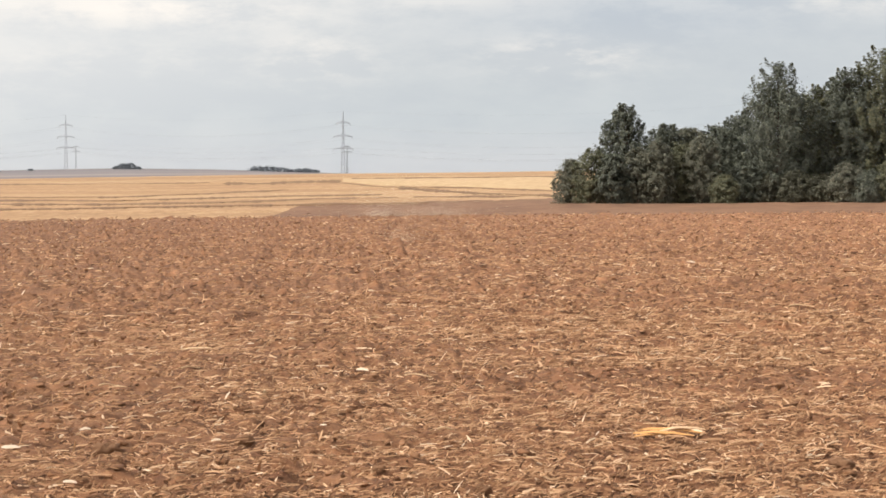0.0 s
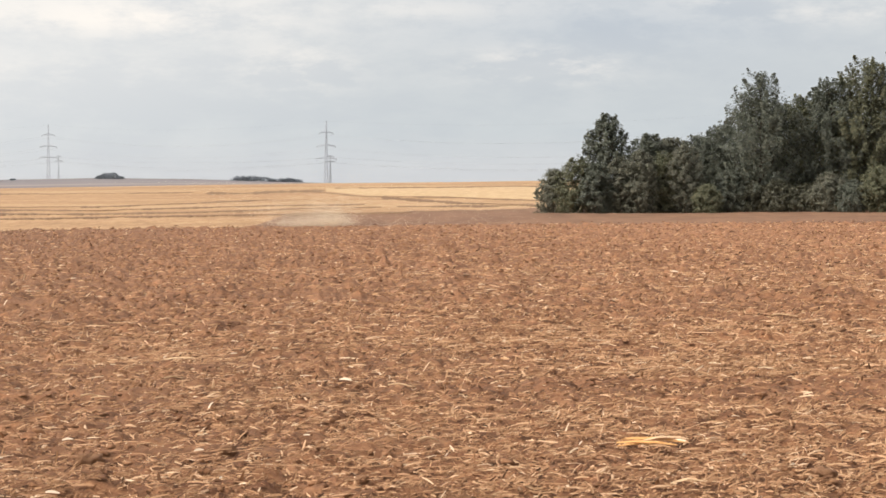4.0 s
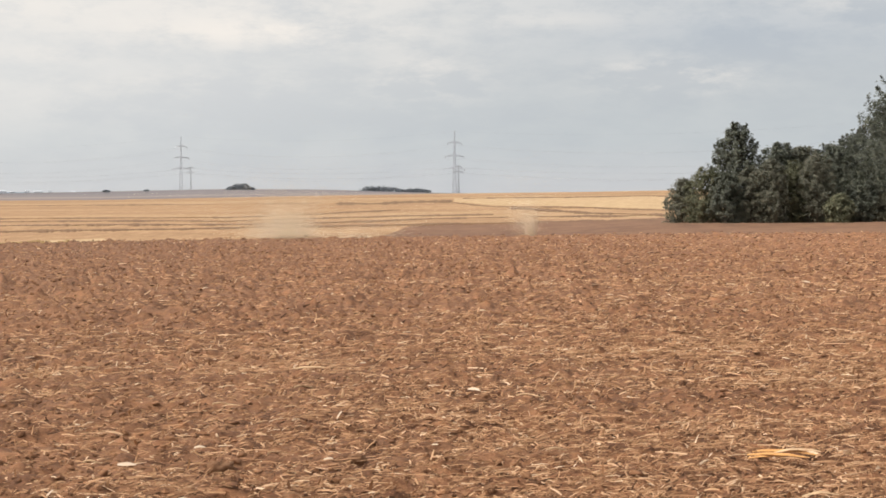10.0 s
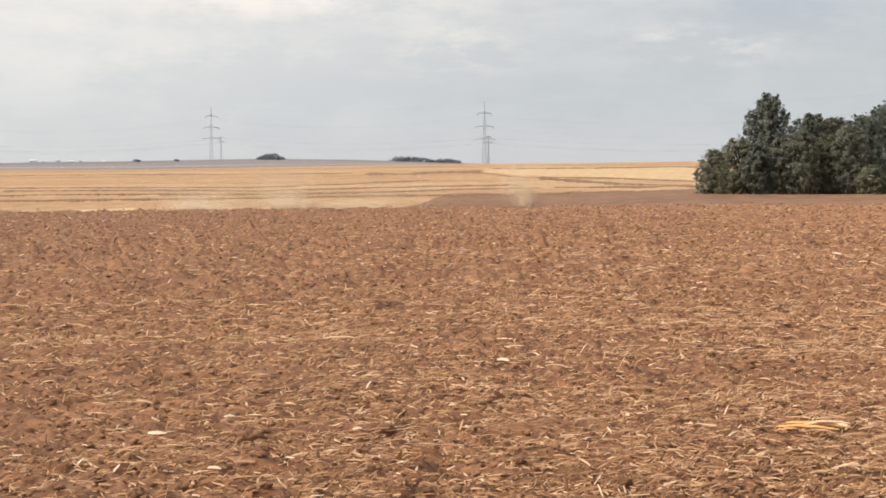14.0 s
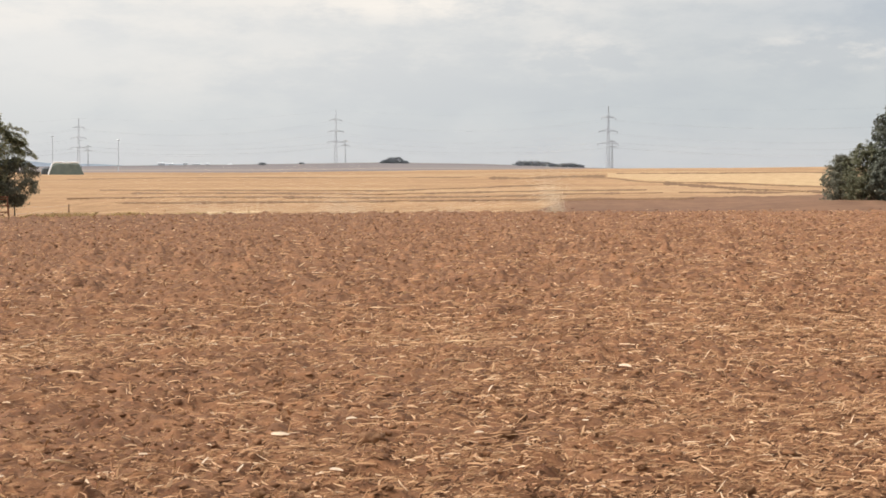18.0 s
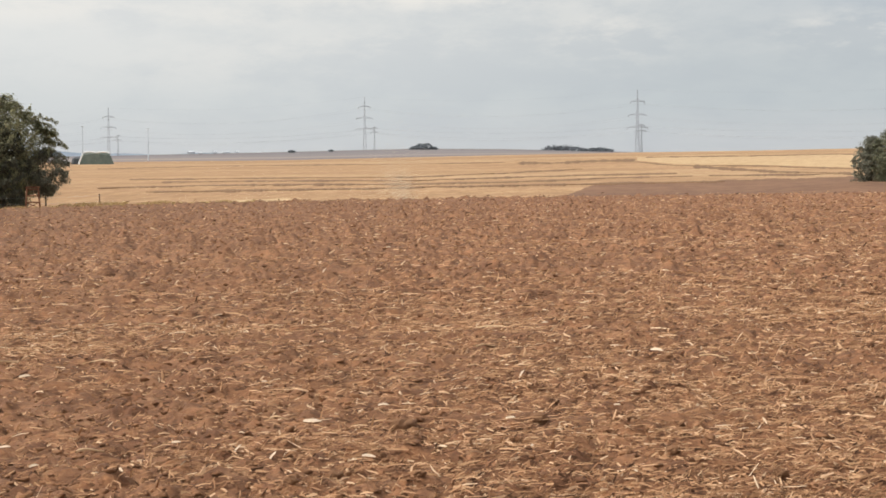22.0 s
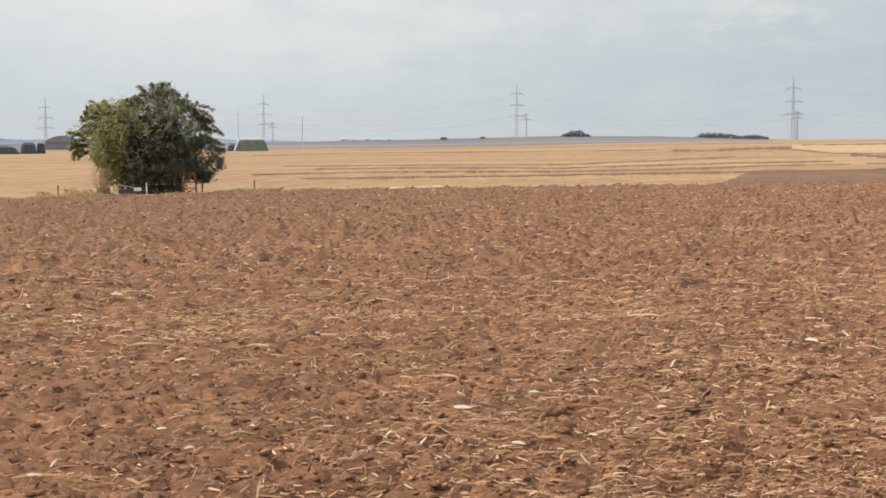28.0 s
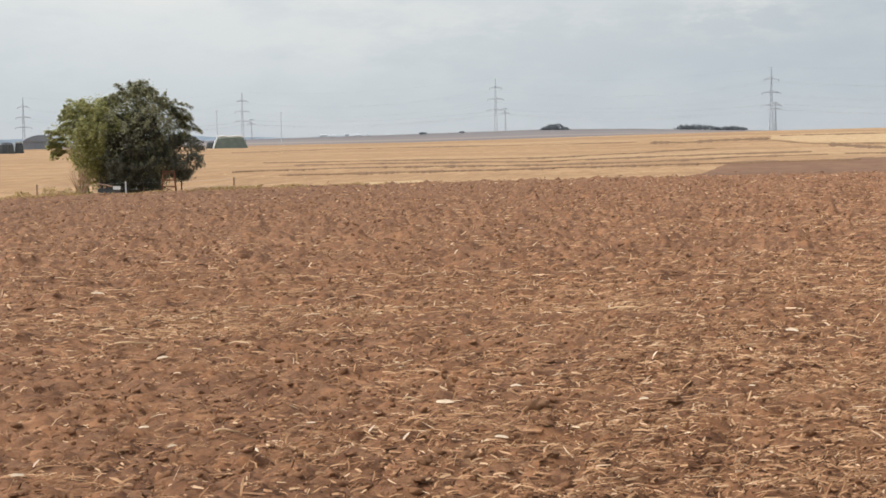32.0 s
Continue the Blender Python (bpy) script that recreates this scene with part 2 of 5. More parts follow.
# ---- helpers ----
def mesh_of(name, verts, faces, mats, slots=None, smooth=False):
    """verts (n,3); faces: one (m,k) array or a list of such arrays."""
    me = bpy.data.meshes.new(name)
    verts = np.asarray(verts, dtype=np.float32)
    blocks = [np.asarray(f, dtype=np.int32) for f in (faces if isinstance(faces, list) else [faces])]
    me.vertices.add(len(verts))
    me.vertices.foreach_set("co", verts.ravel())
    loops = np.concatenate([f.ravel() for f in blocks])
    sizes = np.concatenate([np.full(len(f), f.shape[1], dtype=np.int32) for f in blocks])
    me.loops.add(len(loops))
    me.loops.foreach_set("vertex_index", loops)
    me.polygons.add(len(sizes))
    me.polygons.foreach_set("loop_start", np.concatenate([[0], np.cumsum(sizes)[:-1]]).astype(np.int32))
    for m in mats if isinstance(mats, (list, tuple)) else [mats]:
        me.materials.append(m)
    if slots is not None:
        me.polygons.foreach_set("material_index", np.asarray(slots, dtype=np.int32))
    me.update(calc_edges=True)
    me.polygons.foreach_set("use_smooth", np.full(len(sizes), smooth, dtype=bool))
    return me


def part(name, bm, mat, parent, label=""):
    me = bpy.data.meshes.new(name)
    bm.normal_update()
    bm.to_mesh(me)
    bm.free()
    me.materials.append(mat)
    ob = new(name, me)
    ob.parent = parent
    if label:
        ob["label"] = label
    return ob


def part_mesh(name, me, parent, label=""):
    ob = new(name, me)
    ob.parent = parent
    if label:
        ob["label"] = label
    return ob


def bar(bm, a, b, w, d=None, taper=1.0, sides=4):
    """A bar or pole from a to b."""
    a, b = Vector(a), Vector(b)
    d = d or w
    q = (b - a).to_track_quat("Z", "Y").to_matrix()
    rings = []
    for p, s in ((a, 1.0), (b, taper)):
        ring = []
        for k in range(sides):
            t = 2 * math.pi * (k + 0.5) / sides
            f = 0.7071 if sides == 4 else 0.5
            ring.append(bm.verts.new(p + q @ Vector((math.cos(t) * w * s * f, math.sin(t) * d * s * f, 0))))
        rings.append(ring)
    for k in range(sides):
        bm.faces.new((rings[0][k], rings[0][(k + 1) % sides], rings[1][(k + 1) % sides], rings[1][k]))
    bm.faces.new(rings[0][::-1])
    bm.faces.new(rings[1])


def box(bm, lo, hi, bevel=0.0):
    x0, y0, z0 = lo
    x1, y1, z1 = hi
    v = [bm.verts.new(p) for p in ((x0, y0, z0), (x1, y0, z0), (x1, y1, z0), (x0, y1, z0), (x0, y0, z1), (x1, y0, z1), (x1, y1, z1), (x0, y1, z1))]
    fs = [bm.faces.new([v[i] for i in f]) for f in ((0, 3, 2, 1), (4, 5, 6, 7), (0, 1, 5, 4), (1, 2, 6, 5), (2, 3, 7, 6), (3, 0, 4, 7))]
    if bevel:
        es = list({e for f in fs for e in f.edges})
        bmesh.ops.bevel(bm, geom=es, offset=bevel, segments=2, affect="EDGES")


def limb(bm, pts, r0, r1, sides=6):
    rings = []
    for i, p in enumerate(pts):
        p = Vector(p)
        d = (Vector(pts[min(i + 1, len(pts) - 1)]) - Vector(pts[max(i - 1, 0)])).normalized()
        q = d.to_track_quat("Z", "Y").to_matrix()
        r = r0 + (r1 - r0) * i / (len(pts) - 1)
        rings.append([bm.verts.new(p + q @ Vector((math.cos(6.283 * k / sides) * r, math.sin(6.283 * k / sides) * r, 0))) for k in range(sides)])
    for a, b in zip(rings, rings[1:]):
        for k in range(sides):
            bm.faces.new((a[k], a[(k + 1) % sides], b[(k + 1) % sides], b[k]))
    bm.faces.new(rings[-1])


def root(name, x, y, z, turn=0.0):
    ob = new(name)
    ob.empty_display_size = 0.2
    ob.matrix_basis = pose(x, y, z, 0, 0, turn)
    return ob


def hashed(ix, iy, seed):
    h = (ix.astype(np.int64) * 374761393 + iy.astype(np.int64) * 668265263 + seed * 1442695041) & 0x7FFFFFFF
    h = ((h ^ (h >> 13)) * 1274126177) & 0x7FFFFFFF
    return ((h ^ (h >> 16)) & 0xFFFF) / 65535.0


def vnoise(x, y, seed):
    """Smooth noise from 0 to 1 with cells of one unit."""
    ix, iy = np.floor(x), np.floor(y)
    fx, fy = x - ix, y - iy
    fx, fy = fx * fx * (3 - 2 * fx), fy * fy * (3 - 2 * fy)
    a, b = hashed(ix, iy, seed), hashed(ix + 1, iy, seed)
    c, d = hashed(ix, iy + 1, seed), hashed(ix + 1, iy + 1, seed)
    return (a + (b - a) * fx) * (1 - fy) + (c + (d - c) * fx) * fy


# ---- ground ----
# rise of the land in degrees against the level of the eye, by heading, at set distances
AZ_K = [-180, -40, -25, -17, -11, -7, -4, 0, 4, 8, 13, 18, 40, 180]
EDGE_210 = [-1.1, -1.15, -1.15, -1.05, -1.0, -1.0, -0.98, -0.9, -0.84, -0.8, -0.84, -0.92, -1.0, -1.1]
SKY_800 = [-0.1, -0.24, -0.24, -0.22, -0.18, -0.10, -0.04, 0.03, 0.08, 0.15, 0.18, 0.2, 0.1, -0.1]
HILL_1500 = [0.0, -0.15, -0.12, -0.02, 0.09, 0.18, 0.16, 0.05, 0.0, 0.0, 0.0, 0.0, 0.0, 0.0]
BROWN_AZ = [-180, -11, -5, -2.8, -1.9, -1.1, 0, 4, 8, 13, 18, 40, 180]
BROWN_EDGE = [143, 143, 145, 149, 172, 200, 206, 213, 225, 240, 250, 250, 143]


def near_z(x, y):
    return -0.01226 * np.maximum(y, -60) + 0.0107 * np.clip(x, -90, 90) - 0.000166 * np.clip(x, -90, 0) ** 2


def land(x, y):
    """Height of the ground, without clods."""
    x, y = np.asarray(x, dtype=float), np.asarray(y, dtype=float)
    dist = np.maximum(np.hypot(x, y), 0.01)
    az = np.degrees(np.arctan2(x, y))
    s = 140.0 / dist
    ec = np.degrees(np.arctan2(near_z(x * s, y * s) - EYE[2], 140.0))
    e210, e800, e1500 = (np.interp(az, AZ_K, k) for k in (EDGE_210, SKY_800, HILL_1500))
    ld = np.log(dist)
    rise = 0.2 * np.clip((az - 3) / 4, 0, 1) * np.clip((60 - az) / 20, 0, 1)
    knots = [(140, ec), (151, ec - 0.06), (164, ec + 0.04 + 0.5 * rise), (178, ec + 0.15 + rise), (210, np.maximum(e210, ec + 0.2 + rise)), (330, e210 * 0.60 + e800 * 0.40), (520, e210 * 0.27 + e800 * 0.73), (800, e800),
             (1000, e800 - 0.06), (1500, e1500), (2100, e1500 - 0.12), (4400, -0.05 + 0 * az)]
    e = np.array(ec)
    for (d0, a), (d1, b) in zip(knots, knots[1:]):
        t = np.clip((ld - math.log(d0)) / (math.log(d1) - math.log(d0)), 0, 1)
        inside = (dist >= d0)
        e = np.where(inside, a + (b - a) * t, e)
    far = EYE[2] + dist * np.tan(np.radians(e))
    return np.where(dist <= 140, near_z(x, y), far)


def clod_relief(x, y):
    dist = np.hypot(x, y)
    z = 0.05 * (vnoise(x / 1.6, y / 0.9, 1) - 0.5)
    z = z + 0.07 * (np.abs(vnoise(x / 0.36, y / 0.34, 2) - 0.5) * 2 - 0.4)
    z = z + 0.06 * (np.abs(vnoise(x / 0.15 + 7, y / 0.15, 3) - 0.5) * 2 - 0.4)
    z = z + 0.022 * (vnoise(x / 0.06, y / 0.06, 4) - 0.5)
    z = z + 0.05 * (vnoise(x / 3.0, y / 3.0, 5) - 0.5)
    # single larger lumps turned up by the plough
    lump = np.clip(vnoise(x / 0.3 + 40, y / 0.45, 6) - 0.62, 0, 1)
    z = z + 0.26 * lump * np.clip((dist - 16) / 16, 0.1, 1)
    return z * np.clip((dist - 1.0) / 3, 0, 1) * (1 + np.clip((dist - 16) / 35, 0, 1.2))


def at_heading(az, dist, lift=0.0):
    x, y = dist * math.sin(radians(az)), dist * math.cos(radians(az))
    return x, y, float(land(x, y)) + lift


def on_field(az, el):
    """Where the line of sight at this heading and rise first meets the cloddy near field."""
    d = np.arange(6.0, 90.0, 0.02)
    x, y = d * math.sin(radians(az)), d * math.cos(radians(az))
    top = near_z(x, y) + clod_relief(x, y)
    k = int(np.argmax(EYE[2] - d * math.tan(radians(-el)) < top))
    return float(x[k]), float(y[k]), float(top[k])


def build_ground():
    azs = np.concatenate([np.linspace(-180, -30, 40), np.linspace(-27, 21, 690), np.linspace(24, 178, 40)])
    rel = np.concatenate([np.linspace(0.4, 7, 14), np.exp(np.arange(math.log(7.1), math.log(30), 0.0054)), np.exp(np.arange(math.log(30), math.log(139), 0.0095))])
    n_az, rows = len(azs), []
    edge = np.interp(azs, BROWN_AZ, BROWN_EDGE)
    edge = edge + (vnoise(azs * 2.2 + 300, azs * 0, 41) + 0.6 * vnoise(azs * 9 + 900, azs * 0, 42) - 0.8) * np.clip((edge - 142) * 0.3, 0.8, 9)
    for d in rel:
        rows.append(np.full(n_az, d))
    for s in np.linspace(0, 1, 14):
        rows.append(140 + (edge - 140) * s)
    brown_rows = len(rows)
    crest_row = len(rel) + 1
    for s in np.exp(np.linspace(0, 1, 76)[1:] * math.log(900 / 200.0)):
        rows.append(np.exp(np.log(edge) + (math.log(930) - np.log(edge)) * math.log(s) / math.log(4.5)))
    tan_rows = len(rows)
    for d in np.exp(np.linspace(math.log(930), math.log(4400), 26))[1:]:
        rows.append(np.full(n_az, d))
    d = np.array(rows)
    a = np.radians(azs)[None, :]
    x, y = d * np.sin(a), d * np.cos(a)
    z = land(x, y)
    z = z + np.where(d < 170, clod_relief(x, y) * np.clip((170 - d) / 25, 0, 1), 0)
    z = z + np.where((d > 150) & (d < 900), 0.08 * (vnoise(x / 3, y / 3, 9) - 0.5), 0)
    verts = np.stack([x, y, z], -1).reshape(-1, 3)
    nr = len(rows)
    r, c = np.meshgrid(np.arange(nr - 1), np.arange(n_az), indexing="ij")
    c1 = (c + 1) % n_az
    quads = np.stack([r * n_az + c, r * n_az + c1, (r + 1) * n_az + c1, (r + 1) * n_az + c], -1).reshape(-1, 4)[:, ::-1]
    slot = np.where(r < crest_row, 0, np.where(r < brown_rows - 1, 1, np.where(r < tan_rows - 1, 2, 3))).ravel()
    # a paler cut field on the rise, and a pale strip along the soil's edge
    az, rise = azs[c], np.degrees(np.arctan2(z - EYE[2], d))[:-1]
    upper = (az > 0.2) & (az < 30) & (rise > np.interp(az, [0.2, 1.5, 3.5, 7.5], [-0.24, -0.36, -0.37, -0.49])) & (rise < np.interp(az, [0.5, 3.5, 7.8], [-0.13, -0.1, -0.03]))
    strip = (az < -4.5) & (az > -40) & (d[:-1] < edge[c] + 5 + 26 * vnoise(az * 0.8 + 60, az * 0, 71))
    slot = np.where((slot == 2) & (upper | strip).ravel(), 4, slot)
    hub = len(verts)
    verts = np.vstack([verts, [[0, 0, float(land(0.01, 0.01))]]])
    k = np.arange(n_az)
    fan = np.stack([np.full(n_az, hub), (k + 1) % n_az, k], -1)
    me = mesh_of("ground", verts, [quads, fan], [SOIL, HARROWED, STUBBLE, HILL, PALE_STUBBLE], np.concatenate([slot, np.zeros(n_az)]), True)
    tagged(new("ground", me), "tilled brown field with straw running into pale stubble fields", "ground", kind="structure")


build_ground()


def sky_backdrop():
    """A far ring of cloudy sky, open above."""
    n_az, els = 160, np.linspace(-4, 26, 24)
    rad = 4600.0
    v = [(rad * math.sin(2 * math.pi * k / n_az), rad * math.cos(2 * math.pi * k / n_az), rad * math.tan(radians(e))) for e in els for k in range(n_az)]
    f = [(i * n_az + k, (i + 1) * n_az + k, (i + 1) * n_az + (k + 1) % n_az, i * n_az + (k + 1) % n_az) for i in range(len(els) - 1) for k in range(n_az)]
    m = bpy.data.materials.new("cloudy_sky")
    m.use_nodes = True
    n, l = m.node_tree.nodes, m.node_tree.links
    n.remove(n["Principled BSDF"])
    tc = n.new("ShaderNodeTexCoord")
    sx = n.new("ShaderNodeSeparateXYZ")
    l.new(tc.outputs["Object"], sx.inputs[0])

    def maths(op, a, b=0.0):
        x = n.new("ShaderNodeMath")
        x.operation = op
        for s, val in zip(x.inputs, (a, b)):
            if isinstance(val, (int, float)):
                s.default_value = val
            else:
                l.new(val, s)
        return x.outputs[0]
    up = maths("DIVIDE", sx.outputs[2], rad)          # rise, tangent
    side = maths("DIVIDE", sx.outputs[0], rad)        # sine of the heading
    banks = noise_node(n, l, 0.0011, 6, 0.55, (0.55, 0.55, 2.6))
    wisps = noise_node(n, l, 0.0065, 8, 0.64, (0.7, 0.7, 2.0))
    base = ramp(n, l, up, [(0.0, (0.61, 0.625, 0.65)), (0.03, (0.565, 0.61, 0.64)), (0.07, (0.575, 0.615, 0.645)), (0.2, (0.68, 0.71, 0.73))])

    def lobe(az, el, w, h):
        a = maths("DIVIDE", maths("SUBTRACT", side, math.sin(radians(az))), radians(w))
        e = maths("DIVIDE", maths("SUBTRACT", up, math.tan(radians(el))), radians(h))
        q = maths("ADD", maths("MULTIPLY", a, a), maths("MULTIPLY", e, e))
        return maths("POWER", 2.718, maths("MULTIPLY", q, -1.0))
    grain = maths("ADD", maths("MULTIPLY", banks, 0.45), maths("MULTIPLY", wisps, 0.55))
    streak = ramp(n, l, grain, [(0.44, (0.1,) * 3), (0.55, (1,) * 3)])
    col = mix(n, l, maths("MULTIPLY", lobe(9.5, 5.4, 6.5, 1.3), 0.9), base, (0.51, 0.565, 0.625))
    col = mix(n, l, maths("MULTIPLY", lobe(-20, 5.0, 13, 3.8), 0.9), col, (0.83, 0.835, 0.83))
    col = mix(n, l, maths("MULTIPLY", lobe(-7, 6.0, 8, 2.4), 0.4), col, (0.76, 0.77, 0.775))
    col = mix(n, l, maths("MULTIPLY", lobe(-8, 4.0, 9, 4.0), 0.3), col, (0.78, 0.79, 0.79))
    for az, el, w, h, amount in ((-6.4, 5.25, 4.6, 0.6, 1.0), (-7.5, 6.5, 6.5, 0.8, 0.6), (-2.0, 6.6, 3.0, 0.4, 0.35), (7.2, 3.8, 2.4, 0.55, 0.85), (-0.7, 3.7, 1.9, 0.8, 0.65), (13.4, 6.3, 1.6, 0.5, 0.6), (11.0, 6.7, 3.0, 0.35, 0.5),
                                 (16.5, 5.4, 2.5, 0.3, 0.4), (-7.0, 3.6, 4.0, 0.5, 0.3), (-12, 3.0, 5.0, 0.8, 0.25), (-16, 6.0, 6.0, 0.9, 0.8), (-23, 6.2, 4.0, 1.0, 0.8), (-19, 4.6, 4.0, 0.5, 0.4), (-12.5, 4.4, 2.0, 0.3, 0.35), (3.5, 5.6, 2.5, 0.3, 0.3)):
        fac = mix(n, l, 1.0, streak, mix(n, l, maths("MULTIPLY", lobe(az, el, w, h), amount), (0.0,) * 3, (1.0,) * 3), "MULTIPLY")
        col = mix(n, l, fac, col, (0.93, 0.89, 0.84))
    col = mix(n, l, 0.8, col, ramp(n, l, grain, [(0.4, (0.95, 0.955, 0.97)), (0.5, (1.0,) * 3), (0.6, (1.05, 1.04, 1.03))]), "MULTIPLY")
    high = ramp(n, l, up, [(0.07, (0.0,) * 3), (0.16, (0.6,) * 3)])
    col = mix(n, l, mix(n, l, 1.0, streak, high, "MULTIPLY"), col, (0.9, 0.88, 0.85))
    em = n.new("ShaderNodeEmission")
    l.new(col, em.inputs["Color"])
    em.inputs["Strength"].default_value = 1.0
    l.new(em.outputs[0], n["Material Output"].inputs["Surface"])
    me = mesh_of("sky_backdrop", v, np.array(f), m, smooth=True)
    tagged(new("backdrop", me), "pale grey cloudy summer sky over the horizon", "sky", kind="structure")


sky_backdrop()


# ---- straw and clods ----
# straw lies thicker here: heading, rise, half width and half depth in degrees
PATCHES = [(-22.7, -10.4, 1.6, 0.35), (0.5, -7.3, 1.3, 0.30), (12.8, -5.7, 2.4, 0.35), (5.6, -5.2, 3.0, 0.25), (-4.7, -9.4, 2.5, 0.30), (-5.2, -5.6, 3.0, 0.35), (-2.5, -7.0, 2.2, 0.60), (1.1, -7.4, 1.2, 0.35), (-18.8, -6.1, 3.0, 0.40), (-14.3, -9.9, 2.2, 0.20), (-9.2, -9.4, 2.5, 0.20), (14.6, -8.2, 1.6, 0.35), (-9.1, -9.5, 1.5, 0.30), (-13.5, -5.6, 1.6, 0.25)]


def straw_pieces(name, count, d0, d1, power, size, seed, label):
    rng = np.random.default_rng(seed)
    u = rng.random(count * 4)
    d = (d0 ** power + u * (d1 ** power - d0 ** power)) ** (1 / power)
    az = np.radians(rng.uniform(-25.5, 19.5, count * 4))
    x, y = d * np.sin(az), d * np.cos(az)
    dens = np.clip((0.62 * vnoise(x / 5.0, y / 1.3, 31) + 0.38 * vnoise(x / 0.9, y / 0.35, 32) - 0.4) * 6, 0.08, 1)
    dens = dens * np.interp(np.degrees(az), [-26, -16, -8, 0, 5, 20], [0.27, 0.3, 0.33, 0.45, 0.85, 1])
    deg, rise = np.degrees(az), np.degrees(np.arctan2(land(x, y) - EYE[2], d))
    for pa, pe, pw, ph in PATCHES:
        dens = dens + 0.8 * np.exp(-((deg - pa) / pw) ** 2 - ((rise - pe) / ph) ** 2)
    dens = dens * np.clip((d - 5) / 9, 0.5, 1)
    dens = np.where(d < 141, np.clip(dens, 0, 1.4) / 1.4, 0)
    keep = np.nonzero(rng.random(len(d)) < dens)[0][:count]
    x, y, d = x[keep], y[keep], d[keep]
    n = len(x)
    grow = size * np.clip(d / 14, 1, 8.0) ** 0.42
    ln = np.clip(rng.lognormal(math.log(0.07), 0.55, n), 0.02, 0.26) * grow
    wd = np.clip(rng.lognormal(math.log(0.0115), 0.42, n), 0.005, 0.026) * grow
    th = wd * rng.uniform(0.25, 0.6, n)
    yaw = rng.normal(0, 0.85, n) + np.where(rng.random(n) < 0.25, 1.4, 0)
    tilt = rng.normal(0.05, 0.22, n) * np.minimum(1, 0.07 / ln)
    stub = rng.random(n) < 0.05
    tilt = np.where(stub, rng.uniform(0.5, 1.3, n), tilt)
    ln = np.where(stub, np.minimum(ln, 0.09 * grow), ln)
    bend = rng.normal(0, 0.2, n)
    z = land(x, y) + clod_relief(x, y)
    ux, uy = np.cos(yaw), np.sin(yaw)
    rings = []
    for k, s in enumerate((-0.5, 0.02, 0.5)):
        off = bend * ln * (0.0 if k == 1 else 0.35)
        cx = x + ux * ln * s * np.cos(tilt) - uy * off
        cy = y + uy * ln * s * np.cos(tilt) + ux * off
        cz = z + 0.012 + 0.0006 * d + (s + 0.35) * ln * np.sin(tilt) + (0.004 if k == 1 else 0.0)
        f = (0.75, 1.0, 0.45)[k]
        rings.append(np.stack([cx - uy * wd * f / 2, cy + ux * wd * f / 2, cz], -1))
        rings.append(np.stack([cx + uy * wd * f / 2, cy - ux * wd * f / 2, cz], -1))
        rings.append(np.stack([cx, cy, cz + th * f], -1))
    v = np.stack(rings, 1).reshape(-1, 3)
    b = (np.arange(n) * 9)[:, None, None]
    quads = np.array([(r * 3 + i, r * 3 + (i + 1) % 3, r * 3 + 3 + (i + 1) % 3, r * 3 + 3 + i) for r in range(2) for i in (1, 2)])[None]
    tris = np.array([(0, 2, 1), (6, 7, 8)])[None]
    me = mesh_of(name, v, [(quads + b).reshape(-1, 4), (tris + b).reshape(-1, 3)], STRAW)
    tagged(new(name, me), label, "straw", kind="stuff")


def ico(sub):
    if sub == 0:
        return (np.array([(1, 0, 0), (0, 1, 0), (-1, 0, 0), (0, -1, 0), (0, 0, 1), (0, 0, -1)], dtype=float),
                np.array([(0, 1, 4), (1, 2, 4), (2, 3, 4), (3, 0, 4), (1, 0, 5), (2, 1, 5), (3, 2, 5), (0, 3, 5)]))
    bm = bmesh.new()
    bmesh.ops.create_icosphere(bm, subdivisions=sub, radius=1.0)
    v = np.array([p.co[:] for p in bm.verts])
    f = np.array([[q.index for q in t.verts] for t in bm.faces])
    bm.free()
    return v, f


def lumpy(v, rng, amount):
    return v * (1 + amount * (rng.random((len(v), 1)) - 0.5)) * rng.uniform(0.65, 1.35, 3)


def clod_pieces(name, count, d0, d1, power, size, sub, seed):
    rng = np.random.default_rng(seed)
    bases = [lumpy(ico(sub)[0], rng, 0.8) for _ in range(7)]
    f0 = ico(sub)[1]
    d = (d0 ** power + rng.random(count) * (d1 ** power - d0 ** power)) ** (1 / power)
    az = np.radians(rng.uniform(-25.5, 19.5, count))
    x, y = d * np.sin(az), d * np.cos(az)
    r = np.clip(rng.lognormal(math.log(size), 0.45, count), 0, size * 2.0) * np.clip(d / 16, 1, 6) ** 0.3
    r = np.where(d < 141, r, 0.001)
    z = land(x, y) + clod_relief(x, y) + r * 0.15
    vs = []
    for i in range(count):
        b = bases[i % 7]
        t = rng.random() * 6.28
        c, s = math.cos(t), math.sin(t)
        vs.append(np.stack([b[:, 0] * c - b[:, 1] * s, b[:, 0] * s + b[:, 1] * c, b[:, 2] * 0.6], -1) * r[i] + (x[i], y[i], z[i]))
    v = np.concatenate(vs)
    f = (f0[None] + (np.arange(count) * len(bases[0]))[:, None, None]).reshape(-1, 3)
    tagged(new(name, mesh_of(name, v, f, CLOD, smooth=sub > 0)), "loose brown crumbs and clods of dry soil", "soil", kind="stuff")


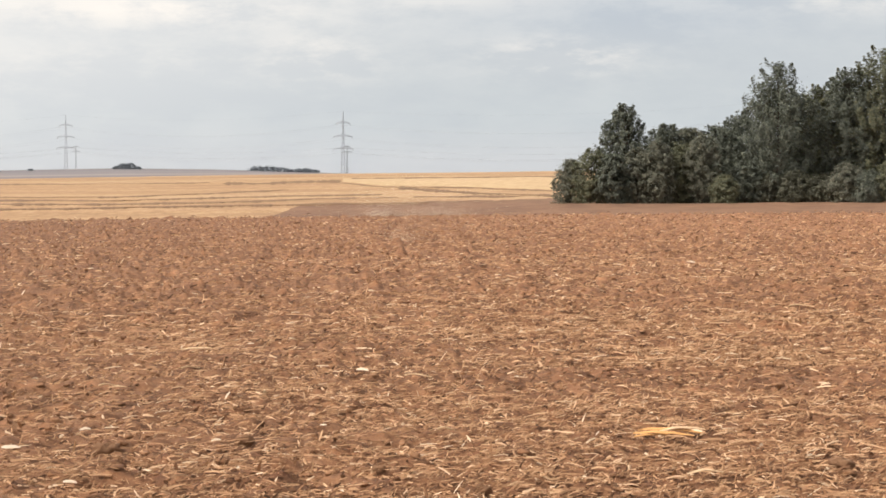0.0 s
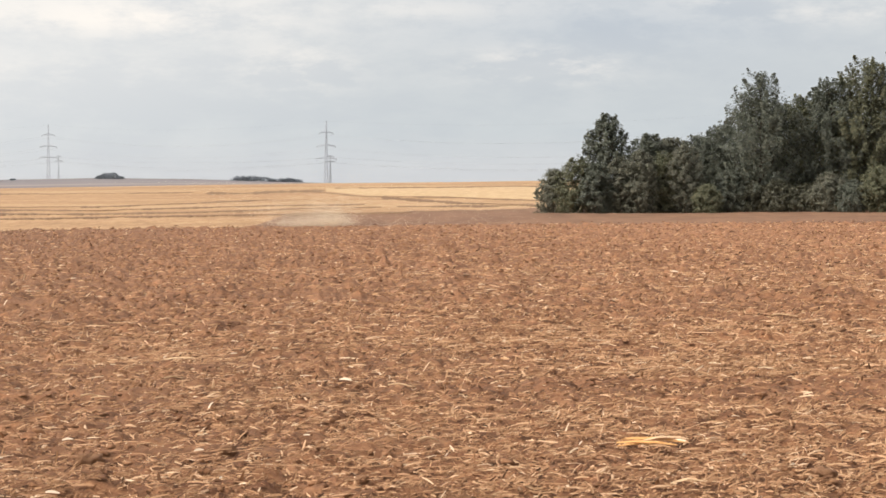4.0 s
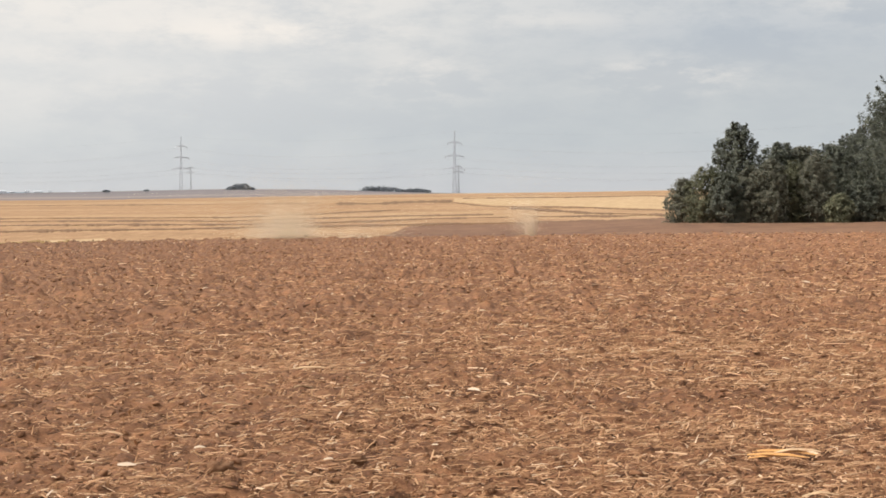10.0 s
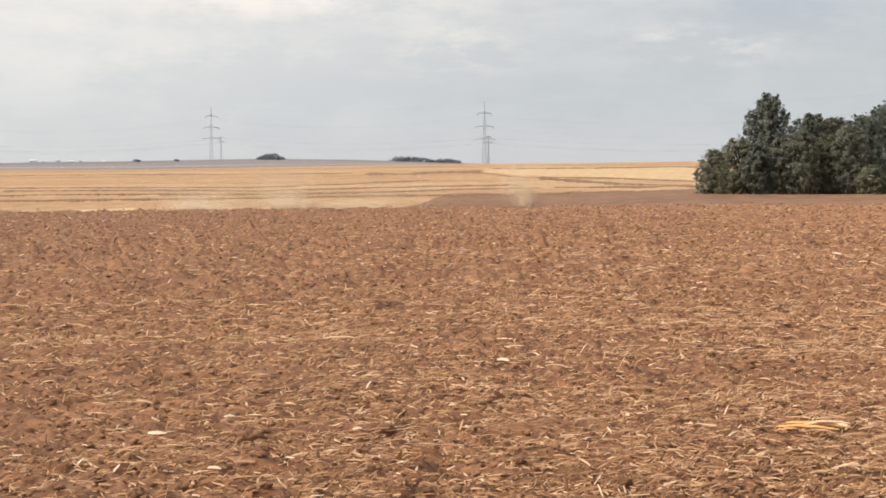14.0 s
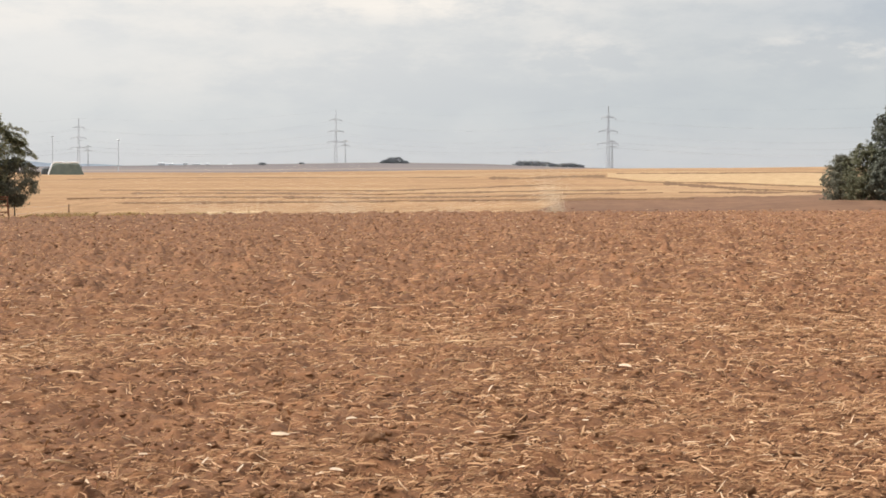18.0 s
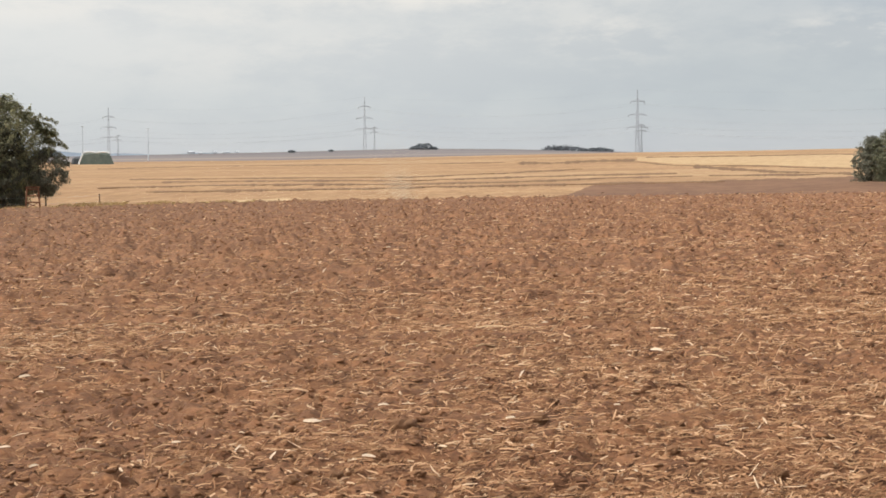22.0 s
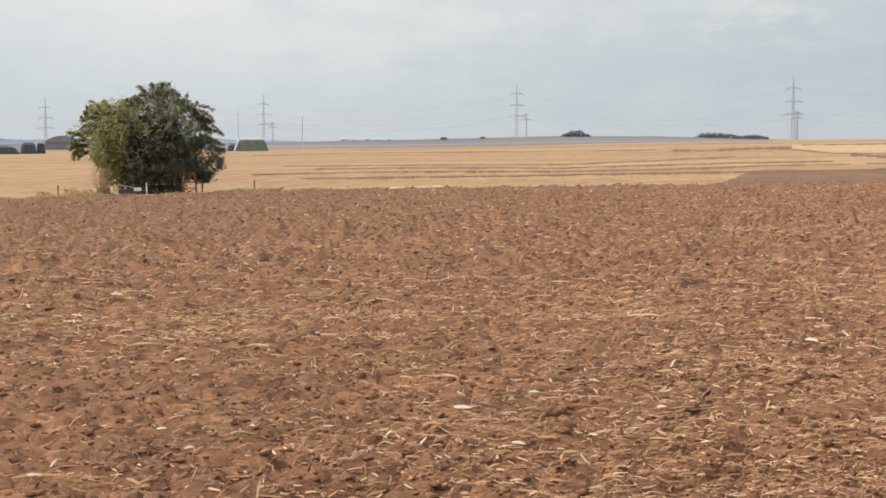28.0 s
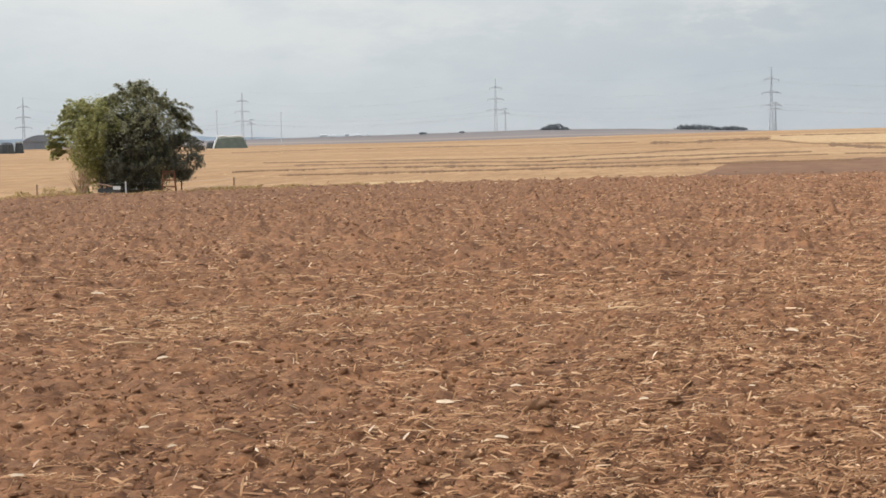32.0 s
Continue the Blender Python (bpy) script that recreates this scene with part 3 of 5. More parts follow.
def chaff(name, count, d0, d1, power, seed):
    """Short wedge-shaped flakes of chopped straw and crumbs, lying every way."""
    rng = np.random.default_rng(seed)
    m = count * 2
    d = (d0 ** power + rng.random(m) * (d1 ** power - d0 ** power)) ** (1 / power)
    az = np.radians(rng.uniform(-25.5, 19.5, m))
    x, y = d * np.sin(az), d * np.cos(az)
    deg = np.degrees(az)
    dens = np.clip(0.1 + 0.8 * vnoise(x / 2.5, y / 1.1, 61) + 0.6 * (vnoise(x / 0.6, y / 0.5, 62) - 0.35), 0.05, 1) * np.interp(deg, [-26, -14, 0, 8], [0.4, 0.5, 0.72, 1])
    keep = np.nonzero((rng.random(m) < dens) & (d < 141))[0][:count]
    x, y, d = x[keep], y[keep], d[keep]
    n = len(x)
    grow = np.clip(d / 14, 0.8, 10.0) ** 0.62
    ln = np.clip(rng.lognormal(math.log(0.034), 0.45, n), 0.01, 0.085) * grow
    wd = np.minimum(ln * rng.uniform(0.12, 0.42, n), 0.016 * grow)
    th = wd * rng.uniform(0.5, 1.2, n)
    yaw, tilt = rng.normal(0, 0.8, n), rng.normal(0.1, 0.35, n)
    ux, uy = np.cos(yaw), np.sin(yaw)
    z = land(x, y) + clod_relief(x, y) + 0.006 + 0.0005 * d
    rings = []
    for s, f in ((-0.5, 1.0), (0.5, 0.55)):
        cx, cy = x + ux * ln * s * np.cos(tilt), y + uy * ln * s * np.cos(tilt)
        cz = z + (s + 0.3) * ln * np.sin(tilt)
        rings.append(np.stack([cx - uy * wd * f / 2, cy + ux * wd * f / 2, cz], -1))
        rings.append(np.stack([cx + uy * wd * f / 2, cy - ux * wd * f / 2, cz], -1))
        rings.append(np.stack([cx, cy, cz + th * f], -1))
    v = np.stack(rings, 1).reshape(-1, 3)
    b = (np.arange(n) * 6)[:, None, None]
    quads = np.array([(i, (i + 1) % 3, 3 + (i + 1) % 3, 3 + i) for i in (1, 2)])[None]
    tris = np.array([(0, 2, 1), (3, 4, 5)])[None]
    me = mesh_of(name, v, [(quads + b).reshape(-1, 4), (tris + b).reshape(-1, 3)], CHAFF)
    tagged(new(name, me), "short flakes of chaff and crumbs over tilled soil", "chaff", kind="stuff")


straw_pieces("straw_litter", 38000, 7.6, 141, -0.5, 1.0, 11, "pale chopped maize straw strewn over tilled soil")
straw_pieces("straw_scatter", 16000, 17, 75, -0.6, 1.25, 17, "pale chopped maize straw strewn farther out on tilled soil")
chaff("chaff_flakes", 90000, 7.6, 141, -0.3, 12)
clod_pieces("soil_clods", 2400, 7.6, 17, 0.6, 0.019, 2, 13)
clod_pieces("soil_crumbs", 9000, 7.6, 18, 1.0, 0.011, 0, 16)
clod_pieces("small_soil_clods", 24000, 20, 140, 0.1, 0.021, 0, 15)


BITS = [  # kind, heading, rise, length, turn
    ("husk", -2.73, -5.58, 0.09, 20), ("husk", 4.27, -8.85, 0.06, 70), ("husk", -3.84, -8.69, 0.08, 5), ("husk", -7.97, -8.23, 0.10, 10),
    ("husk", 0.89, -6.45, 0.15, -15), ("husk", 11.43, -2.82, 0.28, 0), ("husk", 8.61, -8.41, 0.05, 80), ("husk", -0.36, -8.22, 0.06, -20),
    ("husk", -7.76, -3.05, 0.15, 0), ("husk", -3.71, -3.26, 0.12, 60), ("husk", 5.86, -6.65, 0.05, 0), ("husk", -8.44, -9.89, 0.10, 0),
    ("stalk", -7.22, -6.91, 0.22, 8), ("stalk", -4.65, -6.32, 0.26, 35), ("stalk", 14.90, -4.21, 0.44, 10), ("stalk", 2.68, -6.63, 0.30, -8),
    ("stalk", 5.22, -3.59, 0.31, 0), ("stalk", 1.39, -4.73, 0.25, -5), ("gold_leaf", 10.84, -8.38, 0.56, 4), ("gold_leaf", 10.6, -8.46, 0.5, -6), ("gold_leaf", 10.2, -8.56, 0.3, 14), ("leaf", 11.2, -8.32, 0.4, 8), ("leaf", 11.92, -9.70, 0.28, 25),
    ("stalk", 3.59, -8.38, 0.16, 20), ("leaf", 8.50, -8.86, 0.11, 60), ("husk", -10.26, -8.76, 0.15, 0), ("clod", 4.78, -10.19, 0.14, 0),
    ("clod", 1.41, -9.59, 0.13, 0), ("clod", 5.01, -7.49, 0.11, 0), ("clod", -2.94, -8.61, 0.19, 0), ("clod", -7.39, -8.91, 0.25, 0),
    ("clod", 14.74, -7.24, 0.10, 0), ("clod", 16.14, -9.14, 0.21, 0), ("husk", -19.35, -7.07, 0.12, 12), ("husk", -11.79, -7.44, 0.05, 0),
    ("leaf", -16.87, -6.68, 0.29, 4), ("stalk", -20.19, -6.59, 0.45, 2), ("husk", -21.33, -4.91, 0.19, 15), ("stalk", -20.27, -5.01, 0.17, -40),
    ("husk", -19.94, -9.33, 0.08, -20), ("husk", -19.14, -9.93, 0.08, 30), ("stalk", -17.34, -9.59, 0.21, 20), ("husk", -12.52, -9.61, 0.09, 75),
    ("husk", -11.39, -9.83, 0.08, 100), ("husk", -14.26, -10.04, 0.06, -70), ("leaf", -4.43, -5.73, 0.45, -4), ("husk", -9.78, -3.81, 0.14, 70),
    ("husk", -12.87, -3.77, 0.10, 80), ("stalk", -11.34, -8.66, 0.15, 0), ("husk", -23.20, -10.23, 0.07, 85), ("husk", -23.99, -10.68, 0.09, 20),
    ("stalk", -2.27, -7.13, 0.12, 75), ("husk", -3.35, -7.23, 0.10, 80), ("stalk", -11.51, -5.63, 0.24, 10), ("stalk", -15.33, -5.54, 0.37, 15),
    ("husk", 0.30, -10.40, 0.04, -50), ("clod", -10.97, -10.51, 0.11, 0), ("clod", -9.51, -10.44, 0.13, 0), ("clod", -6.78, -10.36, 0.10, 0),
    ("clod", -7.14, -8.85, 0.22, 0), ("clod", -9.33, -11.00, 0.10, 0), ("clod", 2.65, -10.24, 0.10, 0), ("clod", -16.25, -9.57, 0.08, 0),
    ("husk", -14.64, -9.35, 0.07, 10), ("husk", -3.22, -9.60, 0.05, 60), ("leaf", -6.94, -6.92, 0.19, -10)]


def loose_bit(kind, az, el, ln, turn, seed):
    rng = np.random.default_rng(seed)
    x, y, z = on_field(az, el)
    ln *= 0.8
    if kind == "clod":
        v, f = ico(3)
        n = np.array([noise.fractal((Vector(p) * 1.5 + Vector((seed, 0, 0))), 0.6, 2.2, 5) for p in v])
        v = v * (1 + 0.45 * n[:, None]) * (ln * 0.42, ln * 0.36, ln * 0.27) + (0, 0, ln * 0.1)
        ob = new("soil_clod", mesh_of("soil_clod", v, f, DARK_CLOD, smooth=True))
        ob.matrix_basis = pose(x, y, z, 0, 0, rng.uniform(-40, 40) - az)
        return tagged(ob, "dark crumbly clod of tilled soil", "clod", "large clods on the field")
    bm = bmesh.new()
    if kind == "stalk":
        pts = [(ln * (k / 5 - 0.5), 0.06 * ln * math.sin(k * 1.3 + seed), 0.045 + 0.012 * math.sin(k * 0.9)) for k in range(6)]
        limb(bm, pts, max(0.008, ln * 0.035), max(0.006, ln * 0.022), 6)
    else:
        wd = {"husk": 0.34, "leaf": 0.14, "gold_leaf": 0.13}[kind] * ln
        rows = []
        for k in range(7):
            t = k / 6
            w = wd * (math.sin(math.pi * (0.12 + 0.82 * t)) ** 0.7) / 2
            zz = 0.04 + 0.05 * ln * math.sin(math.pi * t) * rng.uniform(0.6, 1.2)
            yy = 0.08 * ln * math.sin(3 * t + seed)
            rows.append([bm.verts.new((ln * (t - 0.5), yy + s * w, zz + (0.30 * w if s else 0.0) + up)) for up in (0, 0.003) for s in (-1, 0, 1)])
        for a, b in zip(rows, rows[1:]):
            for i, j in ((0, 1), (1, 2)):
                bm.faces.new((a[j], b[j], b[i], a[i]))
                bm.faces.new((a[i + 3], b[i + 3], b[j + 3], a[j + 3]))
            bm.faces.new((a[0], b[0], b[3], a[3]))
            bm.faces.new((a[5], b[5], b[2], a[2]))
        for r, o in ((rows[0], 1), (rows[-1], -1)):
            bm.faces.new([r[i] for i in (0, 3, 4, 5, 2, 1)][::o])
    me = bpy.data.meshes.new("maize_" + kind)
    bmesh.ops.recalc_face_normals(bm, faces=bm.faces)
    bm.to_mesh(me)
    bm.free()
    me.materials.append({"stalk": PALE_STALK, "husk": HUSK, "leaf": PALE_STALK, "gold_leaf": GOLD_LEAF}[kind])
    name, lab, cat = {"stalk": ("maize_stalk", "pale dry maize stalk lying on tilled soil", "stalk"), "husk": ("maize_husk", "whitish dry maize husk lying on tilled soil", "husk"),
                      "leaf": ("maize_leaf", "long pale dry maize leaf on tilled soil", "leaf"), "gold_leaf": ("maize_leaf", "long orange-yellow dry maize leaf on tilled soil", "leaf")}[kind]
    ob = new(name, me)
    steep = 60 < abs(turn) < 115 and kind == "husk"
    tip = {"stalk": 0, "husk": 0 if steep else 24}.get(kind, 9)
    ob.matrix_basis = pose(x, y, z, tip, -50 if steep else 0, (turn * 0.3 if steep else turn) - az)
    return tagged(ob, lab, cat, cat + "s on the field")


for k, b in enumerate(BITS):
    loose_bit(*b, 600 + k)


# ---- trees ----
def leaf_cards(rng, centres, per, spread, size, flat=0.8):
    """Small folded leaf sprays round each centre: two halves each."""
    c = np.repeat(centres, per, axis=0)
    n = len(c)
    sp = np.repeat(spread, per) if np.ndim(spread) else np.full(n, spread)
    p = c + np.clip(rng.normal(0, 1, (n, 3)), -1.5, 1.5) * sp[:, None] * (1, 1, flat)
    mid = c.mean(axis=0) * (1, 1, 0.7)
    out = (p - mid) / (np.abs(p - mid).max(axis=0) + 0.1)
    out /= np.linalg.norm(out, axis=1)[:, None] + 1e-6
    nn = out + rng.normal(0, 0.4, (n, 3)) + (0, 0, 0.45)
    nn /= np.linalg.norm(nn, axis=1)[:, None] + 1e-6
    a = np.cross(nn, rng.normal(0, 1, (n, 3)))
    a /= np.linalg.norm(a, axis=1)[:, None] + 1e-6
    b = np.cross(nn, a)
    s = rng.uniform(0.55, 1.3, n)[:, None] * size
    w = s * rng.uniform(0.35, 0.6, n)[:, None]
    f = s * 0.15
    v = np.stack([p - a * s, p - b * w - nn * f, p + b * w - nn * f, p + a * s], 1).reshape(-1, 3)
    k = (np.arange(n) * 4)[:, None, None]
    tris = (np.array([(0, 1, 3), (0, 3, 2)])[None] + k).reshape(-1, 3)
    return v, [tris]


PROFILES = {
    "cone": lambda u: (1 - u ** 1.35),
    "egg": lambda u: (0.8 + 0.44 * u) if u < 0.45 else 1 - 0.95 * ((u - 0.45) / 0.55) ** 1.4,
    "round": lambda u: math.sqrt(max(0.0, 1 - (2 * u - 1) ** 2)) * 0.9 + 0.1 * (1 - u),
    "tall": lambda u: min(1.0, 0.8 + u * 0.7) * (1 - max(0, u - 0.5) / 0.5) ** 0.5,
    "bell": lambda u: (1 - u ** 3.2) ** 0.6 * (0.9 + 0.1 * u),
    "broad": lambda u: (0.78 + 0.5 * u) if u < 0.4 else max(0.0, 1 - ((u - 0.4) / 0.6) ** 2.0) ** 0.75,
    "dome": lambda u: (1 - u ** 2.4) ** 0.5,
}


def make_tree(name, label, x, y, z, h, w, z0, shape, leaf, seed, clumps=110, per=55, size=0.17, trunk_r=None, category="tree", group="", turn=0.0):
    rng = np.random.default_rng(seed)
    top = root(name, x, y, z, turn)
    prof = PROFILES[shape]
    bm = bmesh.new()
    tr = trunk_r or h * 0.016
    lean = rng.normal(0, 0.02, 2) * h
    spine = [Vector((lean[0] * k * k / 25, lean[1] * k * k / 25, -0.2 + h * 0.93 * k / 5)) for k in range(6)]
    limb(bm, spine, tr, tr * 0.15, 7)
    centres, spreads = [], []
    lobes = rng.uniform(0.85, 1.12, 7)
    for i in range(clumps):
        u = rng.random() ** 0.9
        a = rng.random() * 6.283
        lob = lobes[int(a / 6.283 * 7) % 7] * (0.92 + 0.16 * math.sin(5 * a + 9 * u + seed))
        r = prof(u) * w / 2 * lob * (rng.uniform(0.4, 1.0) ** 0.4 if i % 5 else math.sqrt(rng.random()))
        p = Vector((math.cos(a) * r + lean[0] * u, math.sin(a) * r + lean[1] * u, z0 + (h - z0) * u * 0.97))
        centres.append(p[:])
        spreads.append(w * rng.uniform(0.035, 0.075))
        if i % 4 == 0:
            t = max(0.05, (p.z - 0.25 * r) / h * 0.9)
            base = spine[0].lerp(spine[-1], min(0.95, t))
            midp = base.lerp(p, 0.55) + Vector((0, 0, 0.04 * h * rng.random()))
            limb(bm, [base, midp, p], tr * 0.28, tr * 0.07, 4)
    # sprays that break the outline
    for i in range(clumps // 3):
        u = rng.uniform(0.25, 1.0)
        a = rng.random() * 6.283
        r = prof(min(u, 0.98)) * w / 2 * rng.uniform(0.86, 1.03)
        centres.append((math.cos(a) * r, math.sin(a) * r, z0 + (h - z0) * u * rng.uniform(0.95, 1.0)))
        spreads.append(w * 0.022)
    # upright shoots along the outline
    for i in range(clumps // 5):
        u = rng.uniform(0.3, 0.97)
        a = rng.random() * 6.283
        r = prof(u) * w / 2 * 0.95
        p = np.array((math.cos(a) * r, math.sin(a) * r, z0 + (h - z0) * u * 0.97))
        way = np.array((math.cos(a) * 0.35, math.sin(a) * 0.35, 1.0)) * rng.uniform(0.05, 0.09) * h
        for t in (0.05, 0.35, 0.65, 0.95):
            centres.append(tuple(p + way * t))
            spreads.append(0.03 * w * (1.2 - t))
    part("trunk", bm, BARK, top)
    per = max(20, per * clumps // len(centres))
    v, f = leaf_cards(rng, np.array(centres), per, np.array(spreads), size, 0.9)
    part_mesh("crown", mesh_of("crown", v, f, leaf), top)
    return tagged(top, label, category, group)


def plume_tree(name, label, x, y, z, h, w, z0, shape, leaf, seed, boughs, leaves, size, category="tree", group="", turn=0.0, droop=0.0):
    """A tree of many rising boughs, each a tapering plume of leaves, with spiky shoots along the outline."""
    rng = np.random.default_rng(seed)
    top = root(name, x, y, z, turn)
    prof = PROFILES[shape]
    bm = bmesh.new()
    tr = max(0.05, h * 0.015)
    lean = rng.normal(0, 0.015, 2) * h
    spine = [Vector((lean[0] * k * k / 25, lean[1] * k * k / 25, -0.2 + h * 0.9 * k / 5)) for k in range(6)]
    limb(bm, spine, tr, tr * 0.15, 6)
    lobes = rng.uniform(0.86, 1.1, 6)
    c, sp = [], []
    for i in range(boughs):
        u, a = rng.random() ** 0.85, rng.random() * 6.283
        r = prof(u) * w / 2 * lobes[int(a / 6.283 * 6) % 6] * rng.uniform(0.78, 1.06)
        tip = Vector((math.cos(a) * r + lean[0] * u, math.sin(a) * r + lean[1] * u, z0 + (h - z0) * u))
        lift = (0.9 - droop) * r + 0.06 * h
        low = min(max(0.0, (tip.z - lift) / h), 0.95)
        base = spine[0].lerp(spine[-1], low)
        side = Vector((-math.sin(a), math.cos(a), 0)) * rng.normal(0, 0.08) * r
        for t in (0.45, 0.6, 0.72, 0.83, 0.92, 1.0):
            p = base.lerp(tip, t) + side * t * t
            p.z += 0.25 * r * (t * t - t) * (1 if droop < 0.5 else -1.2)
            c.append(p[:])
            sp.append(w * 0.062 * (1.12 - t) + 0.07)
        if i % 5 == 0:
            limb(bm, [base, base.lerp(tip, 0.6), tip], tr * 0.25, tr * 0.06, 4)
    # the shaded inside of the crown
    for i in range(boughs * 2):
        u, a = rng.random(), rng.random() * 6.283
        r = prof(min(u, 0.97)) * w / 2 * 0.82 * math.sqrt(rng.random())
        c.append((math.cos(a) * r + lean[0] * u, math.sin(a) * r + lean[1] * u, z0 + (h - z0) * u * 0.93))
        sp.append(w * 0.06 + 0.08)
    for i in range(boughs // 3):
        u, a = rng.uniform(0.35, 1.0), rng.random() * 6.283
        r = prof(min(u, 0.97)) * w / 2 * rng.uniform(0.85, 1.0)
        p = Vector((math.cos(a) * r + lean[0] * u, math.sin(a) * r + lean[1] * u, z0 + (h - z0) * u * 0.97))
        way = Vector((math.cos(a) * 0.4, math.sin(a) * 0.4, 1.0)) * rng.uniform(0.03, 0.075) * h * (0.4 if droop else 1)
        for t in (0.1, 0.35, 0.6, 0.8, 1.0):
            c.append((p + way * t)[:])
            sp.append(0.05 + 0.16 * (1 - t))
    part("trunk", bm, BARK, top)
    v, f = leaf_cards(rng, np.array(c), max(6, leaves // len(c)), np.array(sp), size, 1.0)
    part_mesh("crown", mesh_of("crown", v, f, leaf), top)
    return tagged(top, label, category, group)


def wood():
    g = "trees of the wood"
    rows = [  # heading, distance, height, width, crown start, shape, leaf, label
        (9.3, 188, 10.8, 4.4, 0.6, "broad", LEAF_WOOD, "dark green pointed tree standing over the hedge"),
        (10.55, 192, 8.8, 4.6, 0.5, "tall", LEAF_WOOD, "mid-height dark leafy tree at the wood's edge"),
        (11.35, 193, 8.5, 4.6, 0.5, "tall", LEAF_GREY, "mid-height grey-green leafy tree at the wood's edge"),
        (12.2, 192, 8.7, 4.8, 0.5, "tall", LEAF_WOOD, "mid-height dark leafy tree at the wood's edge"),
        (13.0, 195, 9.8, 5.2, 0.5, "tall", LEAF_WOOD, "tall dark broadleaf tree of the wood"),
        (14.1, 190, 14.9, 6.3, 0.5, "tall", LEAF_WOOD, "tallest dark broadleaf tree at the wood's edge"),
        (15.4, 196, 12.6, 6.0, 0.5, "tall", LEAF_OLIVE, "tall olive-green tree with open top branches"),
        (16.4, 194, 14.4, 6.0, 0.5, "tall", LEAF_WOOD, "tall dark broadleaf tree of the wood"),
        (17.3, 195, 16.4, 7.0, 0.5, "tall", LEAF_OLIVE, "tall olive-green broadleaf tree of the wood"),
        (18.7, 196, 17.8, 7.5, 0.5, "tall", LEAF_WOOD, "tall dark broadleaf tree of the wood"),
        (20.4, 197, 17.4, 7.5, 0.5, "tall", LEAF_WOOD, "tall dark broadleaf tree of the wood"),
        # inner trees wear the darker leaf colour that holds the wood's shade
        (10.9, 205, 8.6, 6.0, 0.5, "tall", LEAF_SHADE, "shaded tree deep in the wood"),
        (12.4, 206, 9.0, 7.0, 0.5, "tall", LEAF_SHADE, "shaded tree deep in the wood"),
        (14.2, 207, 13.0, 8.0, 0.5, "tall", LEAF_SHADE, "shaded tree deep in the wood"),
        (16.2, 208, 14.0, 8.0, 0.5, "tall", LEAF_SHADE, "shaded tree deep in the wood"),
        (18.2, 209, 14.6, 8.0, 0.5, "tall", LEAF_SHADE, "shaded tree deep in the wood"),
    ]
    for i, (az, d, h, w, z0, shape, leaf, lab) in enumerate(rows):
        x, y, z = at_heading(az, d)
        front = d < 200
        plume_tree("tree", lab, x, y, z - 0.1, h * 1.03 - 0.7, w * (1.6 if shape == "tall" else 1.35), z0, shape, leaf, 100 + i, int((70 + h * w * 1.1) * (1 if front else 0.6)), int((7000 + 170 * h * w) * (1 if front else 0.4)), 0.18 if front else 0.26, group=g, turn=37 * i)
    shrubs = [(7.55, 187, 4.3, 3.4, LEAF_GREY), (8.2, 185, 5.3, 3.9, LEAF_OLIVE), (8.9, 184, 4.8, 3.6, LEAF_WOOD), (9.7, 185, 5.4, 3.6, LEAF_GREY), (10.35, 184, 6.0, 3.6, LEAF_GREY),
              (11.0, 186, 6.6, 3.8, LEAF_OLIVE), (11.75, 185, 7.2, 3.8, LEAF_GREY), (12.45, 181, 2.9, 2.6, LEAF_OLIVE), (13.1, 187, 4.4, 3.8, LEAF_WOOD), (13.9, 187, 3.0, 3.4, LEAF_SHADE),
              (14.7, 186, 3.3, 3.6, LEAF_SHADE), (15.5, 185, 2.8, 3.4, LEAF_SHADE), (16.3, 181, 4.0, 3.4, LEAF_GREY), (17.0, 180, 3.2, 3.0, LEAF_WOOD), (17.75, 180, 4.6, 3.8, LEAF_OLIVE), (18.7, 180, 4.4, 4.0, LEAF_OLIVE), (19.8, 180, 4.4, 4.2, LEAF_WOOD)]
    names = {LEAF_GREY.name: "rounded grey-green hedge shrub at the field edge", LEAF_OLIVE.name: "rounded olive hedge shrub at the field edge",
             LEAF_WOOD.name: "dark green hedge shrub at the field edge", LEAF_SHADE.name: "shaded hedge shrub under the trees"}
    for i, (az, d, h, w, leaf) in enumerate(shrubs):
        x, y, z = at_heading(az, d)
        plume_tree("shrub", names[leaf.name], x, y, z - 0.1, h * (1.09 if az < 10.5 else 0.99), w * 1.25, 0.0, "bell", leaf, 200 + i, 110, 9500, 0.14, "shrub", "shrubs of the hedge", 51 * i, 0.6)


wood()


def curling_sprays(tree, rng, starts, leaf):
    """Hooked shoots with leaves along them, over the crown."""
    for p, reach, rise in starts:
        pts, ang = [Vector(p)], math.atan2(rise, reach) + rng.normal(0, 0.25)
        step = math.hypot(reach, rise) / 5 * rng.uniform(0.7, 1.1)
        turn = rng.uniform(0.06, 0.3) * (-1 if reach > 0 else 1)
        for _ in range(6):
            ang += turn
            pts.append(pts[-1] + Vector((math.cos(ang) * step, rng.normal(0, 0.1) * step, math.sin(ang) * step)))
        bm = bmesh.new()
        limb(bm, pts, 0.035, 0.015, 5)
        shoot = part("shoot", bm, BARK, tree)
        along = np.array([a.lerp(b, t)[:] for a, b in zip(pts, pts[1:]) for t in (0.25, 0.75)])
        v, f = leaf_cards(rng, along, 24, 0.12, 0.12)
        part_mesh("leaves", mesh_of("leaves", v, f, leaf), shoot)


